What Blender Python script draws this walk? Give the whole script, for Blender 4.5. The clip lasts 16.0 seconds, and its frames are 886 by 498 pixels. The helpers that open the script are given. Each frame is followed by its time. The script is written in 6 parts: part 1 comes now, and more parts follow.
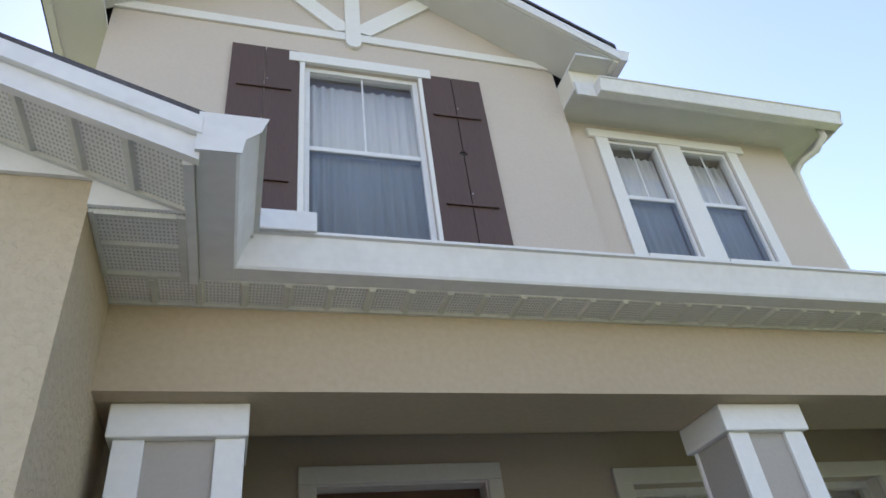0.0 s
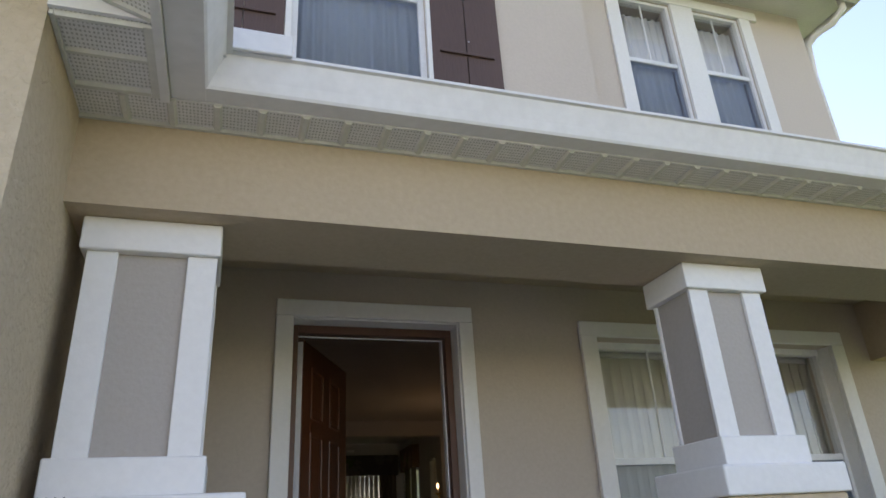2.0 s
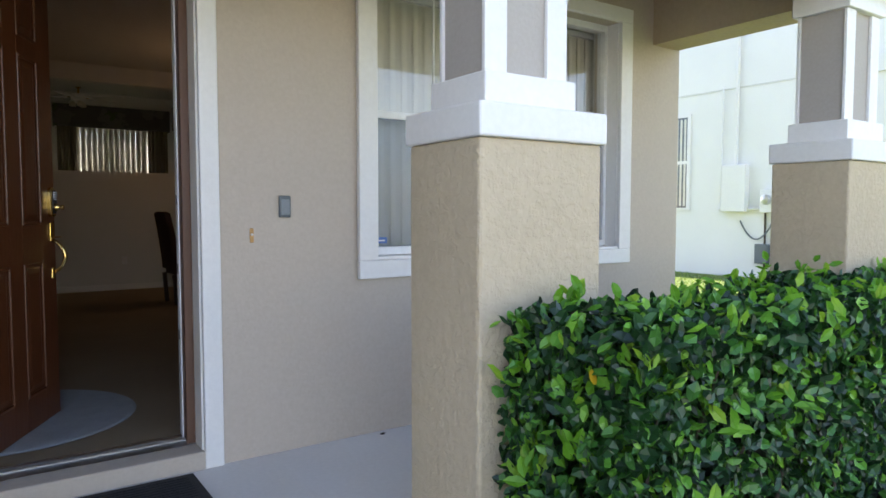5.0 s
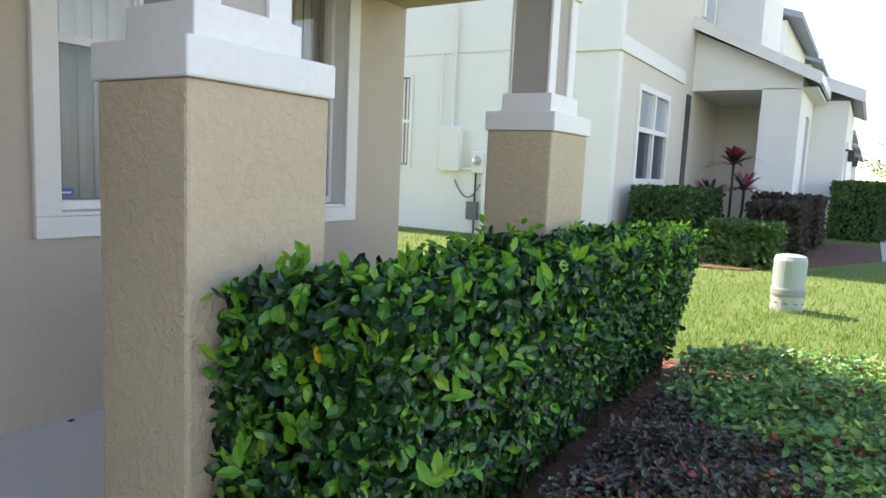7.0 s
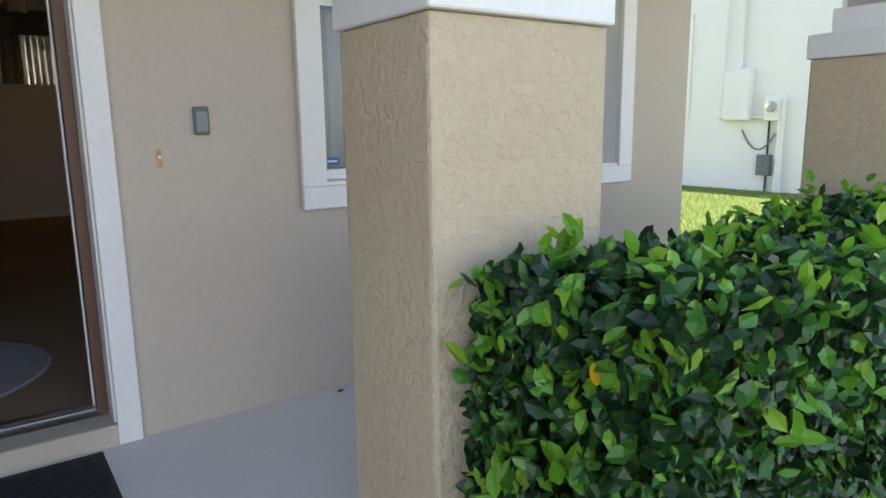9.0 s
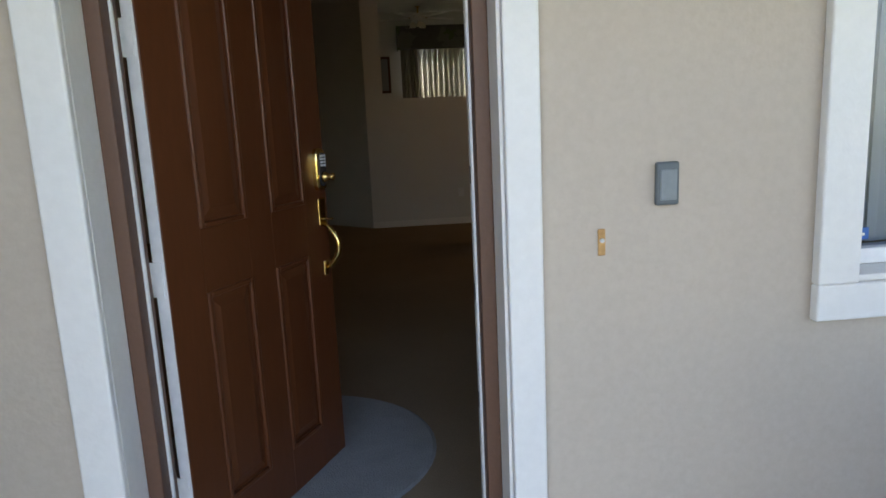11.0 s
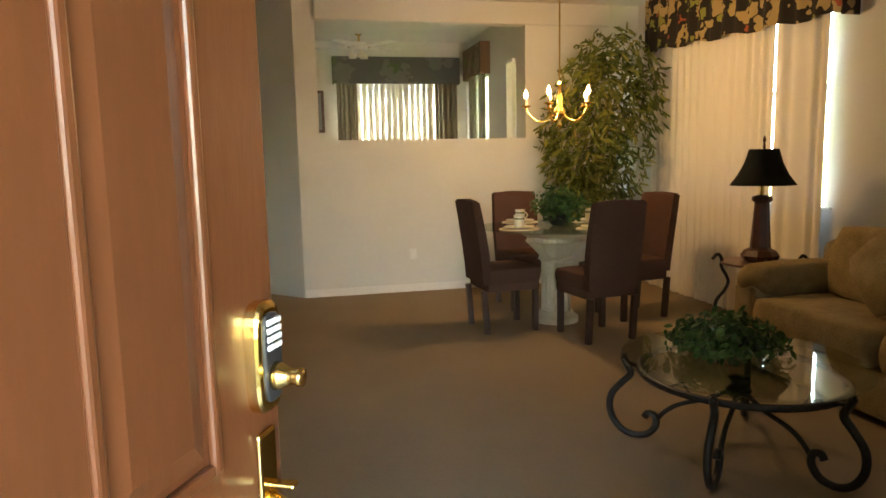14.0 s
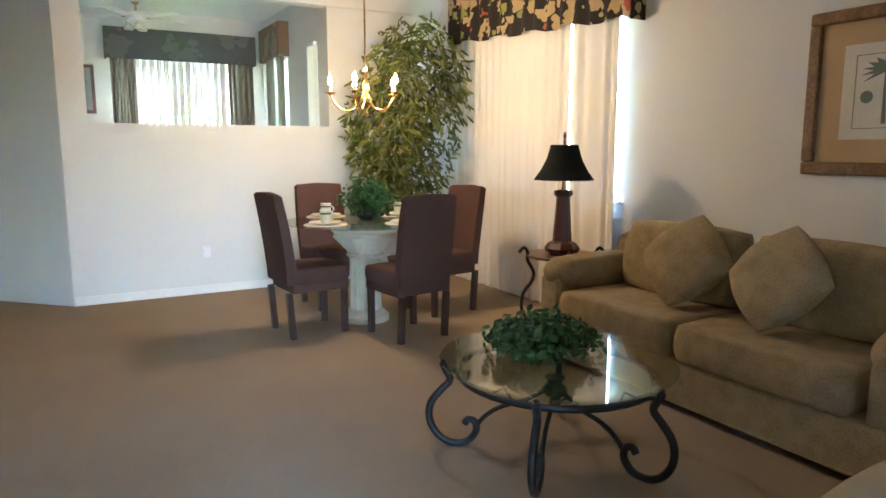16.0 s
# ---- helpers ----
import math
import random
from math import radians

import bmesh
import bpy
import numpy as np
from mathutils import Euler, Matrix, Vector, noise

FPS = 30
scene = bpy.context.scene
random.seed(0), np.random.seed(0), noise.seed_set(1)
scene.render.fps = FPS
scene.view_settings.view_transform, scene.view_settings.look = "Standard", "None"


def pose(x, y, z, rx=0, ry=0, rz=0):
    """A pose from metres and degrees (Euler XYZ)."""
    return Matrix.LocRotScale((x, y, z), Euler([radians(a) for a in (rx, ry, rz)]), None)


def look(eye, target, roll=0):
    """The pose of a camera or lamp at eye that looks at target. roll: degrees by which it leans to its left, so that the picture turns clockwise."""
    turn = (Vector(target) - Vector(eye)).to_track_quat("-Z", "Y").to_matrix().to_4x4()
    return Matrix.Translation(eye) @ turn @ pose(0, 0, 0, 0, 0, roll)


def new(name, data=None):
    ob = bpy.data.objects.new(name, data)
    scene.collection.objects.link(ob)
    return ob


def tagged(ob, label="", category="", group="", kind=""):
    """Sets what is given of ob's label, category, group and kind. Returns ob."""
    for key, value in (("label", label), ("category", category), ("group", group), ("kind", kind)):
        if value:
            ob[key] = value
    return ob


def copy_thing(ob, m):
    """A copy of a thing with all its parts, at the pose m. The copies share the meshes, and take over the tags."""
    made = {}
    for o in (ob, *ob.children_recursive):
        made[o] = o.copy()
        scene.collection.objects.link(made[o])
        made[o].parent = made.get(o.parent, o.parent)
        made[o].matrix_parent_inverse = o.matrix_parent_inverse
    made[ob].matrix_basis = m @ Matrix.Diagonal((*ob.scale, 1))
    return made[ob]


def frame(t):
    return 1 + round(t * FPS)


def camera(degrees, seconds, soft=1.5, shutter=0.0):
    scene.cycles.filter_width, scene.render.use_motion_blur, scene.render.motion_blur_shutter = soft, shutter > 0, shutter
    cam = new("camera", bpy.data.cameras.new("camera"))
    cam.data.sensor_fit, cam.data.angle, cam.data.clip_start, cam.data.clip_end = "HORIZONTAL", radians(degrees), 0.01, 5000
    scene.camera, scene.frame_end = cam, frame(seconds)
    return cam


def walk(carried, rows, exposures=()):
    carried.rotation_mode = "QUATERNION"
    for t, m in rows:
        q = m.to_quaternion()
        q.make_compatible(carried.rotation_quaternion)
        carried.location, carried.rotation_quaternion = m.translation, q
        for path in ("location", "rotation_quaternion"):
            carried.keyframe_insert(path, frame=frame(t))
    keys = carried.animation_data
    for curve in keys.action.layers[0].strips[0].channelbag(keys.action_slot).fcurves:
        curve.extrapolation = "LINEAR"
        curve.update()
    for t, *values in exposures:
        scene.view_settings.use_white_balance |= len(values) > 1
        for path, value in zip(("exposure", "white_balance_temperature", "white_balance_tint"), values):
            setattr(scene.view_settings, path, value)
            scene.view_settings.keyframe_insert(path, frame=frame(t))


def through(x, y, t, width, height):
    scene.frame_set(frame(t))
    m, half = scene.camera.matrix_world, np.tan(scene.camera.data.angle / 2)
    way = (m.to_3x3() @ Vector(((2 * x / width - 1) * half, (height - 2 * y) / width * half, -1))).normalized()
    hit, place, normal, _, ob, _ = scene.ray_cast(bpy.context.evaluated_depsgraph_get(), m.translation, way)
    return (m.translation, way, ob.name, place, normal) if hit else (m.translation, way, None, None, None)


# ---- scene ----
cam = camera(67.0, 16.0, soft=1.6)
PATH = [
    (0, (0.307, 0.097, 1.455), (0.851, 1.633, 2.615), -7.8),
    (0.5, (0.323, 0.078, 1.476), (0.862, 1.613, 2.64), -9.0),
    (1, (0.346, 0.073, 1.482), (0.892, 1.6, 2.653), -9.8),
    (1.5, (0.384, 0.094, 1.43), (0.967, 1.692, 2.482), -7.3),
    (2, (0.388, 0.115, 1.374), (0.972, 1.85, 2.179), -3.4),
    (2.5, (0.381, 0.146, 1.313), (0.978, 1.967, 1.886), -1.3),
    (3, (0.405, 0.165, 1.267), (1.054, 2.021, 1.631), -1.3),
    (3.5, (0.457, 0.204, 1.229), (1.181, 2.06, 1.397), -1.7),
    (4, (0.506, 0.391, 1.207), (1.269, 2.236, 1.32), 0.5),
    (4.5, (0.626, 0.513, 1.251), (1.688, 2.203, 1.119), -2.4),
    (5, (0.879, 0.608, 1.235), (2.007, 2.256, 1.122), -0.0),
    (7.5, (1.018, 0.765, 1.263), (2.736, 1.756, 1.005), 2.6),
    (8, (1.051, 0.814, 1.249), (2.681, 1.929, 0.933), 1.5),
    (8.5, (1.236, 0.909, 1.242), (2.702, 2.23, 0.915), -0.3),
    (9, (1.356, 1.084, 1.233), (2.485, 2.694, 0.865), -0.8),
    (9.5, (1.407, 1.39, 1.285), (2.396, 3.08, 0.877), -2.6),
    (10, (1.404, 1.682, 1.354), (2.079, 3.514, 0.924), -3.8),
    (12.5, (1.353, 3.003, 1.475), (1.329, 4.975, 1.145), -0.2),
    (13, (1.293, 3.298, 1.492), (1.516, 5.248, 1.107), -0.8),
    (13.5, (1.279, 3.67, 1.505), (1.662, 5.604, 1.166), -0.6),
    (14, (1.235, 3.882, 1.553), (1.669, 5.817, 1.293), -1.2),
    (14.5, (1.193, 3.976, 1.562), (1.912, 5.823, 1.296), 1.7),
    (15, (1.189, 3.98, 1.569), (2.053, 5.76, 1.274), 2.1),
    (15.5, (1.219, 4.053, 1.567), (2.129, 5.81, 1.275), 0.7),
    (16, (1.316, 4.212, 1.571), (2.291, 5.933, 1.272), -0.0),
]
# the clip's camera opens up as it goes indoors: seconds, stops, kelvin, tint
EXPOSURES = [(0.0, 1.22, 6800, 23), (1.5, 1.15, 6850, 23), (2.0, 1.28, 7100, 25), (2.5, 1.5, 7600, 25), (3.5, 1.95, 7500, 25), (5.0, 2.1, 7100, 23), (7.5, 1.7, 7500, 22), (9.0, 1.95, 7500, 22), (10.2, 2.2, 7300, 20), (12.5, 2.68, 7100, 18), (13.0, 2.65, 7700, 15), (13.5, 3.85, 8500, 12), (14.0, 5.6, 8000, 11), (14.5, 6.1, 6500, 10), (15.2, 6.6, 5450, 9), (16.0, 6.55, 5150, 9)]
walk(cam, [(t, look(eye, target, roll)) for t, eye, target, roll in PATH], EXPOSURES)
# ---- daylight ----
world = bpy.data.worlds.new("sky")
scene.world = world
world.use_nodes = True
wn, wl = world.node_tree.nodes, world.node_tree.links
sky = wn.new("ShaderNodeTexSky")
sky.sky_type = 'NISHITA'
sky.sun_disc = False
SUN_DIR = Vector((0.06, 0.68, 0.74)).normalized()   # towards the sun
sky.sun_elevation = math.asin(SUN_DIR.z)
sky.sun_rotation = math.atan2(SUN_DIR.x, SUN_DIR.y)
sky.air_density, sky.dust_density, sky.ozone_density = 1.0, 0.25, 1.0
wl.new(sky.outputs[0], wn["Background"].inputs[0])
wn["Background"].inputs[1].default_value = 0.15
sun = new("sun", bpy.data.lights.new("sun", 'SUN'))
sun.data.energy, sun.data.angle, sun.data.color = 4.5, radians(0.5), (1.0, 0.96, 0.88)
sun.matrix_world = look(SUN_DIR * 60, (0, 0, 0))
LAMP_WATTS = 1.2     # the chandelier
# ---- helpers ----
def mat(name, col, rough=0.7, metal=0.0, col2=None, scale=3.0, grain=60.0, bump=0.0, bump_scale=80.0, spec=0.5, vary=0.0, stretch=(1, 1, 1), coat=0.0, knock=False):
    """A node material: base colour mottled at two scales, with fine relief."""
    m = bpy.data.materials.new(name)
    m.use_nodes = True
    n, l = m.node_tree.nodes, m.node_tree.links
    b = n["Principled BSDF"]
    b.inputs["Roughness"].default_value = rough
    b.inputs["Metallic"].default_value = metal
    b.inputs["Specular IOR Level"].default_value = spec
    b.inputs["Coat Weight"].default_value = coat
    tc = n.new("ShaderNodeTexCoord")
    mp = n.new("ShaderNodeMapping")
    mp.inputs["Scale"].default_value = stretch
    l.new(tc.outputs["Object"], mp.inputs[0])
    big = n.new("ShaderNodeTexNoise")
    big.inputs["Scale"].default_value, big.inputs["Detail"].default_value = scale, 5
    fine = n.new("ShaderNodeTexNoise")
    fine.inputs["Scale"].default_value, fine.inputs["Detail"].default_value = grain, 3
    l.new(mp.outputs[0], big.inputs[0]), l.new(mp.outputs[0], fine.inputs[0])
    add = n.new("ShaderNodeMath")
    add.operation = 'ADD'
    l.new(big.outputs[0], add.inputs[0]), l.new(fine.outputs[0], add.inputs[1])
    ramp = n.new("ShaderNodeValToRGB")
    c2 = col2 or tuple(c * 0.86 for c in col)
    ramp.color_ramp.elements[0].position, ramp.color_ramp.elements[0].color = 0.35, (*c2, 1)
    ramp.color_ramp.elements[1].position, ramp.color_ramp.elements[1].color = 0.65, (*col, 1)
    half = n.new("ShaderNodeMath")
    half.operation, half.inputs[1].default_value = 'MULTIPLY', 0.5
    l.new(add.outputs[0], half.inputs[0]), l.new(half.outputs[0], ramp.inputs[0])
    out = ramp.outputs[0]
    if vary:
        info, hsv, mr = n.new("ShaderNodeObjectInfo"), n.new("ShaderNodeHueSaturation"), n.new("ShaderNodeMapRange")
        mr.inputs[3].default_value, mr.inputs[4].default_value = 1 - vary, 1 + vary
        l.new(info.outputs["Random"], mr.inputs[0]), l.new(mr.outputs[0], hsv.inputs["Value"]), l.new(out, hsv.inputs["Color"])
        out = hsv.outputs[0]
    l.new(out, b.inputs["Base Color"])
    if bump:
        tex = n.new("ShaderNodeTexNoise")
        tex.inputs["Scale"].default_value, tex.inputs["Detail"].default_value = bump_scale, 4
        l.new(mp.outputs[0], tex.inputs[0])
        bp = n.new("ShaderNodeBump")
        bp.inputs["Strength"].default_value, bp.inputs["Distance"].default_value = bump, 0.015
        height = tex.outputs[0]
        if knock:            # flattened splashes of plaster
            flat = n.new("ShaderNodeMapRange")
            flat.inputs[1].default_value, flat.inputs[2].default_value = 0.44, 0.60
            flat.interpolation_type = 'SMOOTHSTEP'
            l.new(height, flat.inputs[0])
            height = flat.outputs[0]
        l.new(height, bp.inputs["Height"]), l.new(bp.outputs[0], b.inputs["Normal"])
    return m


def glass_mat(name, tint=(1, 1, 1), rough=0.0, gloss=0.05, see=0.95):
    """Thin window glass: mostly clear, with a mirror gloss that grows at grazing angles."""
    m = bpy.data.materials.new(name)
    m.use_nodes = True
    n, l = m.node_tree.nodes, m.node_tree.links
    n.remove(n["Principled BSDF"])
    tr, gl, mx, fr = n.new("ShaderNodeBsdfTransparent"), n.new("ShaderNodeBsdfGlossy"), n.new("ShaderNodeMixShader"), n.new("ShaderNodeLayerWeight")
    pw, ma = n.new("ShaderNodeMath"), n.new("ShaderNodeMath")
    pw.operation, pw.inputs[1].default_value = 'POWER', 3.5
    ma.operation, ma.inputs[1].default_value, ma.inputs[2].default_value = 'MULTIPLY_ADD', 0.6, gloss
    tr.inputs[0].default_value = (*[c * see for c in tint], 1)
    gl.inputs["Roughness"].default_value = rough
    l.new(fr.outputs["Facing"], pw.inputs[0]), l.new(pw.outputs[0], ma.inputs[0]), l.new(ma.outputs[0], mx.inputs[0])
    l.new(tr.outputs[0], mx.inputs[1]), l.new(gl.outputs[0], mx.inputs[2])
    l.new(mx.outputs[0], n["Material Output"].inputs[0])
    return m


def glow_mat(name, col, strength):
    m = bpy.data.materials.new(name)
    m.use_nodes = True
    b = m.node_tree.nodes["Principled BSDF"]
    b.inputs["Base Color"].default_value = (*col, 1)
    b.inputs["Emission Color"].default_value = (*col, 1)
    b.inputs["Emission Strength"].default_value = strength
    return m


def box(bm, x0, x1, y0, y1, z0, z1, bevel=0.0, m=None):
    """A box by its limits, with bevelled edges where given."""
    mm = Matrix.Translation(((x0 + x1) / 2, (y0 + y1) / 2, (z0 + z1) / 2)) @ Matrix.Diagonal((abs(x1 - x0), abs(y1 - y0), abs(z1 - z0), 1))
    if m is not None:
        mm = m @ mm
    vs = bmesh.ops.create_cube(bm, size=1.0, matrix=mm)["verts"]
    if bevel:
        es = list({e for v in vs for e in v.link_edges})
        bmesh.ops.bevel(bm, geom=es, offset=bevel, segments=2, affect='EDGES', profile=0.5)
    return bm


def B(*a, **k):
    return box(bmesh.new(), *a, **k)


def prism(bm, profile, axis, a0, a1):
    """A closed profile (u, v) drawn out along an axis: 'x' takes (y, z), 'y' takes (x, z), 'z' takes (x, y)."""
    def at(u, v, w):
        return {'x': (w, u, v), 'y': (u, w, v), 'z': (u, v, w)}[axis]
    ends = [[bm.verts.new(at(u, v, a)) for u, v in profile] for a in (a0, a1)]
    k = len(profile)
    bm.faces.new(ends[0]), bm.faces.new(ends[1])
    for i in range(k):
        bm.faces.new((ends[0][i], ends[0][(i + 1) % k], ends[1][(i + 1) % k], ends[1][i]))
    bmesh.ops.recalc_face_normals(bm, faces=bm.faces)
    return bm


def lathe(bm, profile, seg=24, m=None, wobble=None):
    """A turned body from (radius, height) pairs."""
    rings = []
    for r, z in profile:
        ring = []
        for i in range(seg):
            a = 2 * math.pi * i / seg
            rr = r * (wobble(a, z) if wobble else 1)
            p = Vector((rr * math.cos(a), rr * math.sin(a), z))
            ring.append(bm.verts.new(m @ p if m is not None else p))
        rings.append(ring)
    for p, q in zip(rings, rings[1:]):
        for i in range(seg):
            bm.faces.new((p[i], p[(i + 1) % seg], q[(i + 1) % seg], q[i]))
    bm.faces.new(list(reversed(rings[0]))), bm.faces.new(rings[-1])
    bmesh.ops.recalc_face_normals(bm, faces=bm.faces)
    return bm


def tube(bm, pts, r, seg=8, m=None):
    """A round bar along points; r is one radius or one for each point."""
    pts = [Vector(p) for p in pts]
    rs = r if isinstance(r, (list, tuple)) else [r] * len(pts)
    rings, s = [], None
    for i, p in enumerate(pts):
        d = (pts[min(i + 1, len(pts) - 1)] - pts[max(i - 1, 0)]).normalized()
        s = d.cross(Vector((0, 0, 1))) if s is None else s - d * s.dot(d)
        if s.length < 0.05:
            s = d.cross(Vector((0, 1, 0)))
        s.normalize()
        u = s.cross(d)
        ring = []
        for k in range(seg):
            a = 2 * math.pi * k / seg
            q = p + rs[i] * (math.cos(a) * s + math.sin(a) * u)
            ring.append(bm.verts.new(m @ q if m is not None else q))
        rings.append(ring)
    for p, q in zip(rings, rings[1:]):
        for k in range(seg):
            bm.faces.new((p[k], p[(k + 1) % seg], q[(k + 1) % seg], q[k]))
    bm.faces.new(list(reversed(rings[0]))), bm.faces.new(rings[-1])
    bmesh.ops.recalc_face_normals(bm, faces=bm.faces)
    return bm


def mesh(name, bm, material, smooth=False):
    me = bpy.data.meshes.new(name)
    bm.to_mesh(me)
    bm.free()
    for m in material if isinstance(material, (list, tuple)) else [material]:
        me.materials.append(m)
    if smooth:
        me.polygons.foreach_set("use_smooth", [True] * len(me.polygons))
    return me


def part(name, bm, material, parent, label="", smooth=False):
    """One mesh object under a thing or a part; the bmesh is in the thing's own coordinates."""
    ob = new(name, mesh(name, bm, material, smooth))
    ob.parent = parent
    return tagged(ob, label)


def thing(name, label, category, m=None, group=""):
    ob = new(name)
    ob.empty_display_size = 0.1
    if m is not None:
        ob.matrix_world = m
    return tagged(ob, label, category, group)


def single(name, bm, material, label, category, m=None, smooth=False, group=""):
    ob = new(name, mesh(name, bm, material, smooth))
    if m is not None:
        ob.matrix_world = m
    return tagged(ob, label, category, group)


def structure(name, bm, material, label, category="wall", smooth=False):
    return tagged(new(name, mesh(name, bm, material, smooth)), label, category, kind="structure")


# ---- materials ----
STUCCO = mat("stucco_tan", (0.58, 0.475, 0.335), 0.9, col2=(0.51, 0.415, 0.285), scale=1.2, grain=30, bump=0.36, bump_scale=44, spec=0.2, knock=True)
# same tan paint, darkened so the porch's shade sits in the colour
STUCCO_SHADED = mat("stucco_tan_shaded", (0.50, 0.402, 0.28), 0.9, col2=(0.45, 0.357, 0.245), scale=0.9, grain=40, bump=0.25, bump_scale=45, spec=0.2)
STUCCO_SMOOTH = mat("stucco_greige", (0.55, 0.47, 0.385), 0.9, col2=(0.50, 0.425, 0.345), scale=1.0, grain=50, bump=0.12, bump_scale=60, spec=0.2)
STUCCO_UP = mat("stucco_upper", (0.60, 0.52, 0.445), 0.9, col2=(0.56, 0.485, 0.415), scale=1.2, grain=50, bump=0.12, bump_scale=50, spec=0.2)
TRIM = mat("white_trim_paint", (0.80, 0.78, 0.745), 0.55, col2=(0.75, 0.73, 0.695), scale=2, grain=40, bump=0.06)
CREAM = mat("cream_trim_paint", (0.76, 0.72, 0.63), 0.6, col2=(0.70, 0.66, 0.57), scale=2, grain=40, bump=0.08)
VINYL = mat("white_vinyl", (0.80, 0.80, 0.80), 0.4, scale=4, grain=30)
ALU = mat("white_gutter_metal", (0.78, 0.76, 0.73), 0.42, col2=(0.70, 0.68, 0.65), scale=5, grain=25, bump=0.04, bump_scale=14)
# near-black that puts the shade inside small holes into the colour
SOFFIT = mat("vented_soffit_vinyl", (0.66, 0.65, 0.58), 0.55, scale=4, grain=40)
HOLE = mat("hole_shade", (0.05, 0.05, 0.045), 0.9)
SHUTTER = mat("brown_shutter_paint", (0.105, 0.062, 0.05), 0.65, col2=(0.085, 0.05, 0.042), scale=3, grain=70, bump=0.2, bump_scale=60, stretch=(1, 1, 0.15))
SHINGLE = mat("roof_shingle", (0.12, 0.11, 0.115), 0.95, col2=(0.07, 0.065, 0.07), scale=4, grain=90, bump=0.6)
GLASS = glass_mat("window_glass")
SCREEN = glass_mat("window_screen", (0.78, 0.82, 0.88), 0.2, 0.03, 0.90)
PORCH_FLOOR = mat("painted_concrete", (0.70, 0.68, 0.65), 0.6, col2=(0.64, 0.62, 0.59), scale=1.5, grain=45, bump=0.12)
CONCRETE = mat("concrete", (0.41, 0.39, 0.355), 0.85, col2=(0.35, 0.33, 0.30), scale=2, grain=60, bump=0.25)
DOOR_BROWN = mat("brown_door_paint", (0.114, 0.036, 0.014), 0.32, col2=(0.088, 0.028, 0.010), scale=2, grain=50, bump=0.07, bump_scale=40, stretch=(1, 1, 0.2))
FRAME_BROWN = mat("brown_frame_paint", (0.13, 0.06, 0.035), 0.5, scale=3, grain=60, bump=0.1)
BRASS = mat("polished_brass", (0.85, 0.60, 0.22), 0.17, 1.0, col2=(0.75, 0.50, 0.17), scale=20, grain=120)
BLACK = mat("black_plastic", (0.02, 0.02, 0.022), 0.4)
STEEL = mat("brushed_steel", (0.6, 0.6, 0.6), 0.35, 1.0)
WALL_IN = mat("interior_wall_paint", (0.69, 0.68, 0.645), 0.85, col2=(0.66, 0.65, 0.615), scale=1, grain=40, bump=0.08, bump_scale=45, spec=0.2)
CEIL_IN = mat("interior_ceiling_paint", (0.70, 0.69, 0.66), 0.9, scale=1, grain=40, bump=0.15, bump_scale=40, spec=0.2)
CARPET = mat("beige_carpet", (0.37, 0.285, 0.19), 1.0, col2=(0.305, 0.23, 0.15), scale=1.1, grain=160, bump=0.7, bump_scale=260, spec=0.1)


def vented_mat():
    """Ivory vinyl with rows of small vent holes."""
    m = mat("vented_vinyl", (0.78, 0.765, 0.73), 0.55, scale=4, grain=40)
    n, l = m.node_tree.nodes, m.node_tree.links
    b = n["Principled BSDF"]
    src = b.inputs["Base Color"].links[0].from_socket
    tc, vo, lt, mx = n.new("ShaderNodeTexCoord"), n.new("ShaderNodeTexVoronoi"), n.new("ShaderNodeMath"), n.new("ShaderNodeMix")
    mp = n.new("ShaderNodeMapping")
    mp.inputs["Scale"].default_value = (82, 52, 40)
    vo.inputs["Scale"].default_value, vo.inputs["Randomness"].default_value = 1.0, 0.12
    vo.voronoi_dimensions = '2D'
    lt.operation, lt.inputs[1].default_value = 'LESS_THAN', 0.26
    mx.data_type = 'RGBA'
    mx.inputs[7].default_value = (0.42, 0.41, 0.36, 1)
    l.new(tc.outputs["Object"], mp.inputs[0]), l.new(mp.outputs[0], vo.inputs["Vector"]), l.new(vo.outputs["Distance"], lt.inputs[0])
    l.new(lt.outputs[0], mx.inputs[0]), l.new(src, mx.inputs[6]), l.new(mx.outputs[2], b.inputs["Base Color"])
    return m


VENTED = vented_mat()
# ---- the house: setting ----
FY = 3.87            # front wall's outer face
IY = 4.12            # front wall's inner face
FLOOR = 0.09         # floor indoors, above the porch slab
GROUND = -0.12
BACK = 11.29         # half-high wall behind the dining table
RX = 5.30            # right wall of the living room, inner face
FAR_X, FAR_Y = 3.90, 13.90   # right and back wall of the room behind
CEIL = 3.30

bm = bmesh.new()
for z0, z1, x0, x1 in ((-0.3, 3.05, -0.165, 0.71), (2.62, 3.05, 0.71, 1.72), (-0.3, 3.05, 1.72, 2.65), (-0.3, 0.965, 2.65, 4.63), (2.56, 3.05, 2.65, 4.63), (-0.3, 3.05, 4.63, 5.30)):
    box(bm, x0, x1, FY, IY - 0.012, z0, z1)
structure("wall_front", bm, STUCCO_SMOOTH, "greige stucco front wall under the porch roof")
bm = bmesh.new()
for z0, z1, x0, x1 in ((FLOOR, CEIL, -1.6, 0.71), (2.62, CEIL, 0.71, 1.72), (FLOOR, CEIL, 1.72, 2.65), (FLOOR, 0.965, 2.65, 4.63), (2.56, CEIL, 2.65, 4.63), (FLOOR, CEIL, 4.63, RX)):
    box(bm, x0, x1, IY - 0.012, IY, z0, z1)
structure("wall_front_inside", bm, WALL_IN, "off-white painted inner face of the front wall")
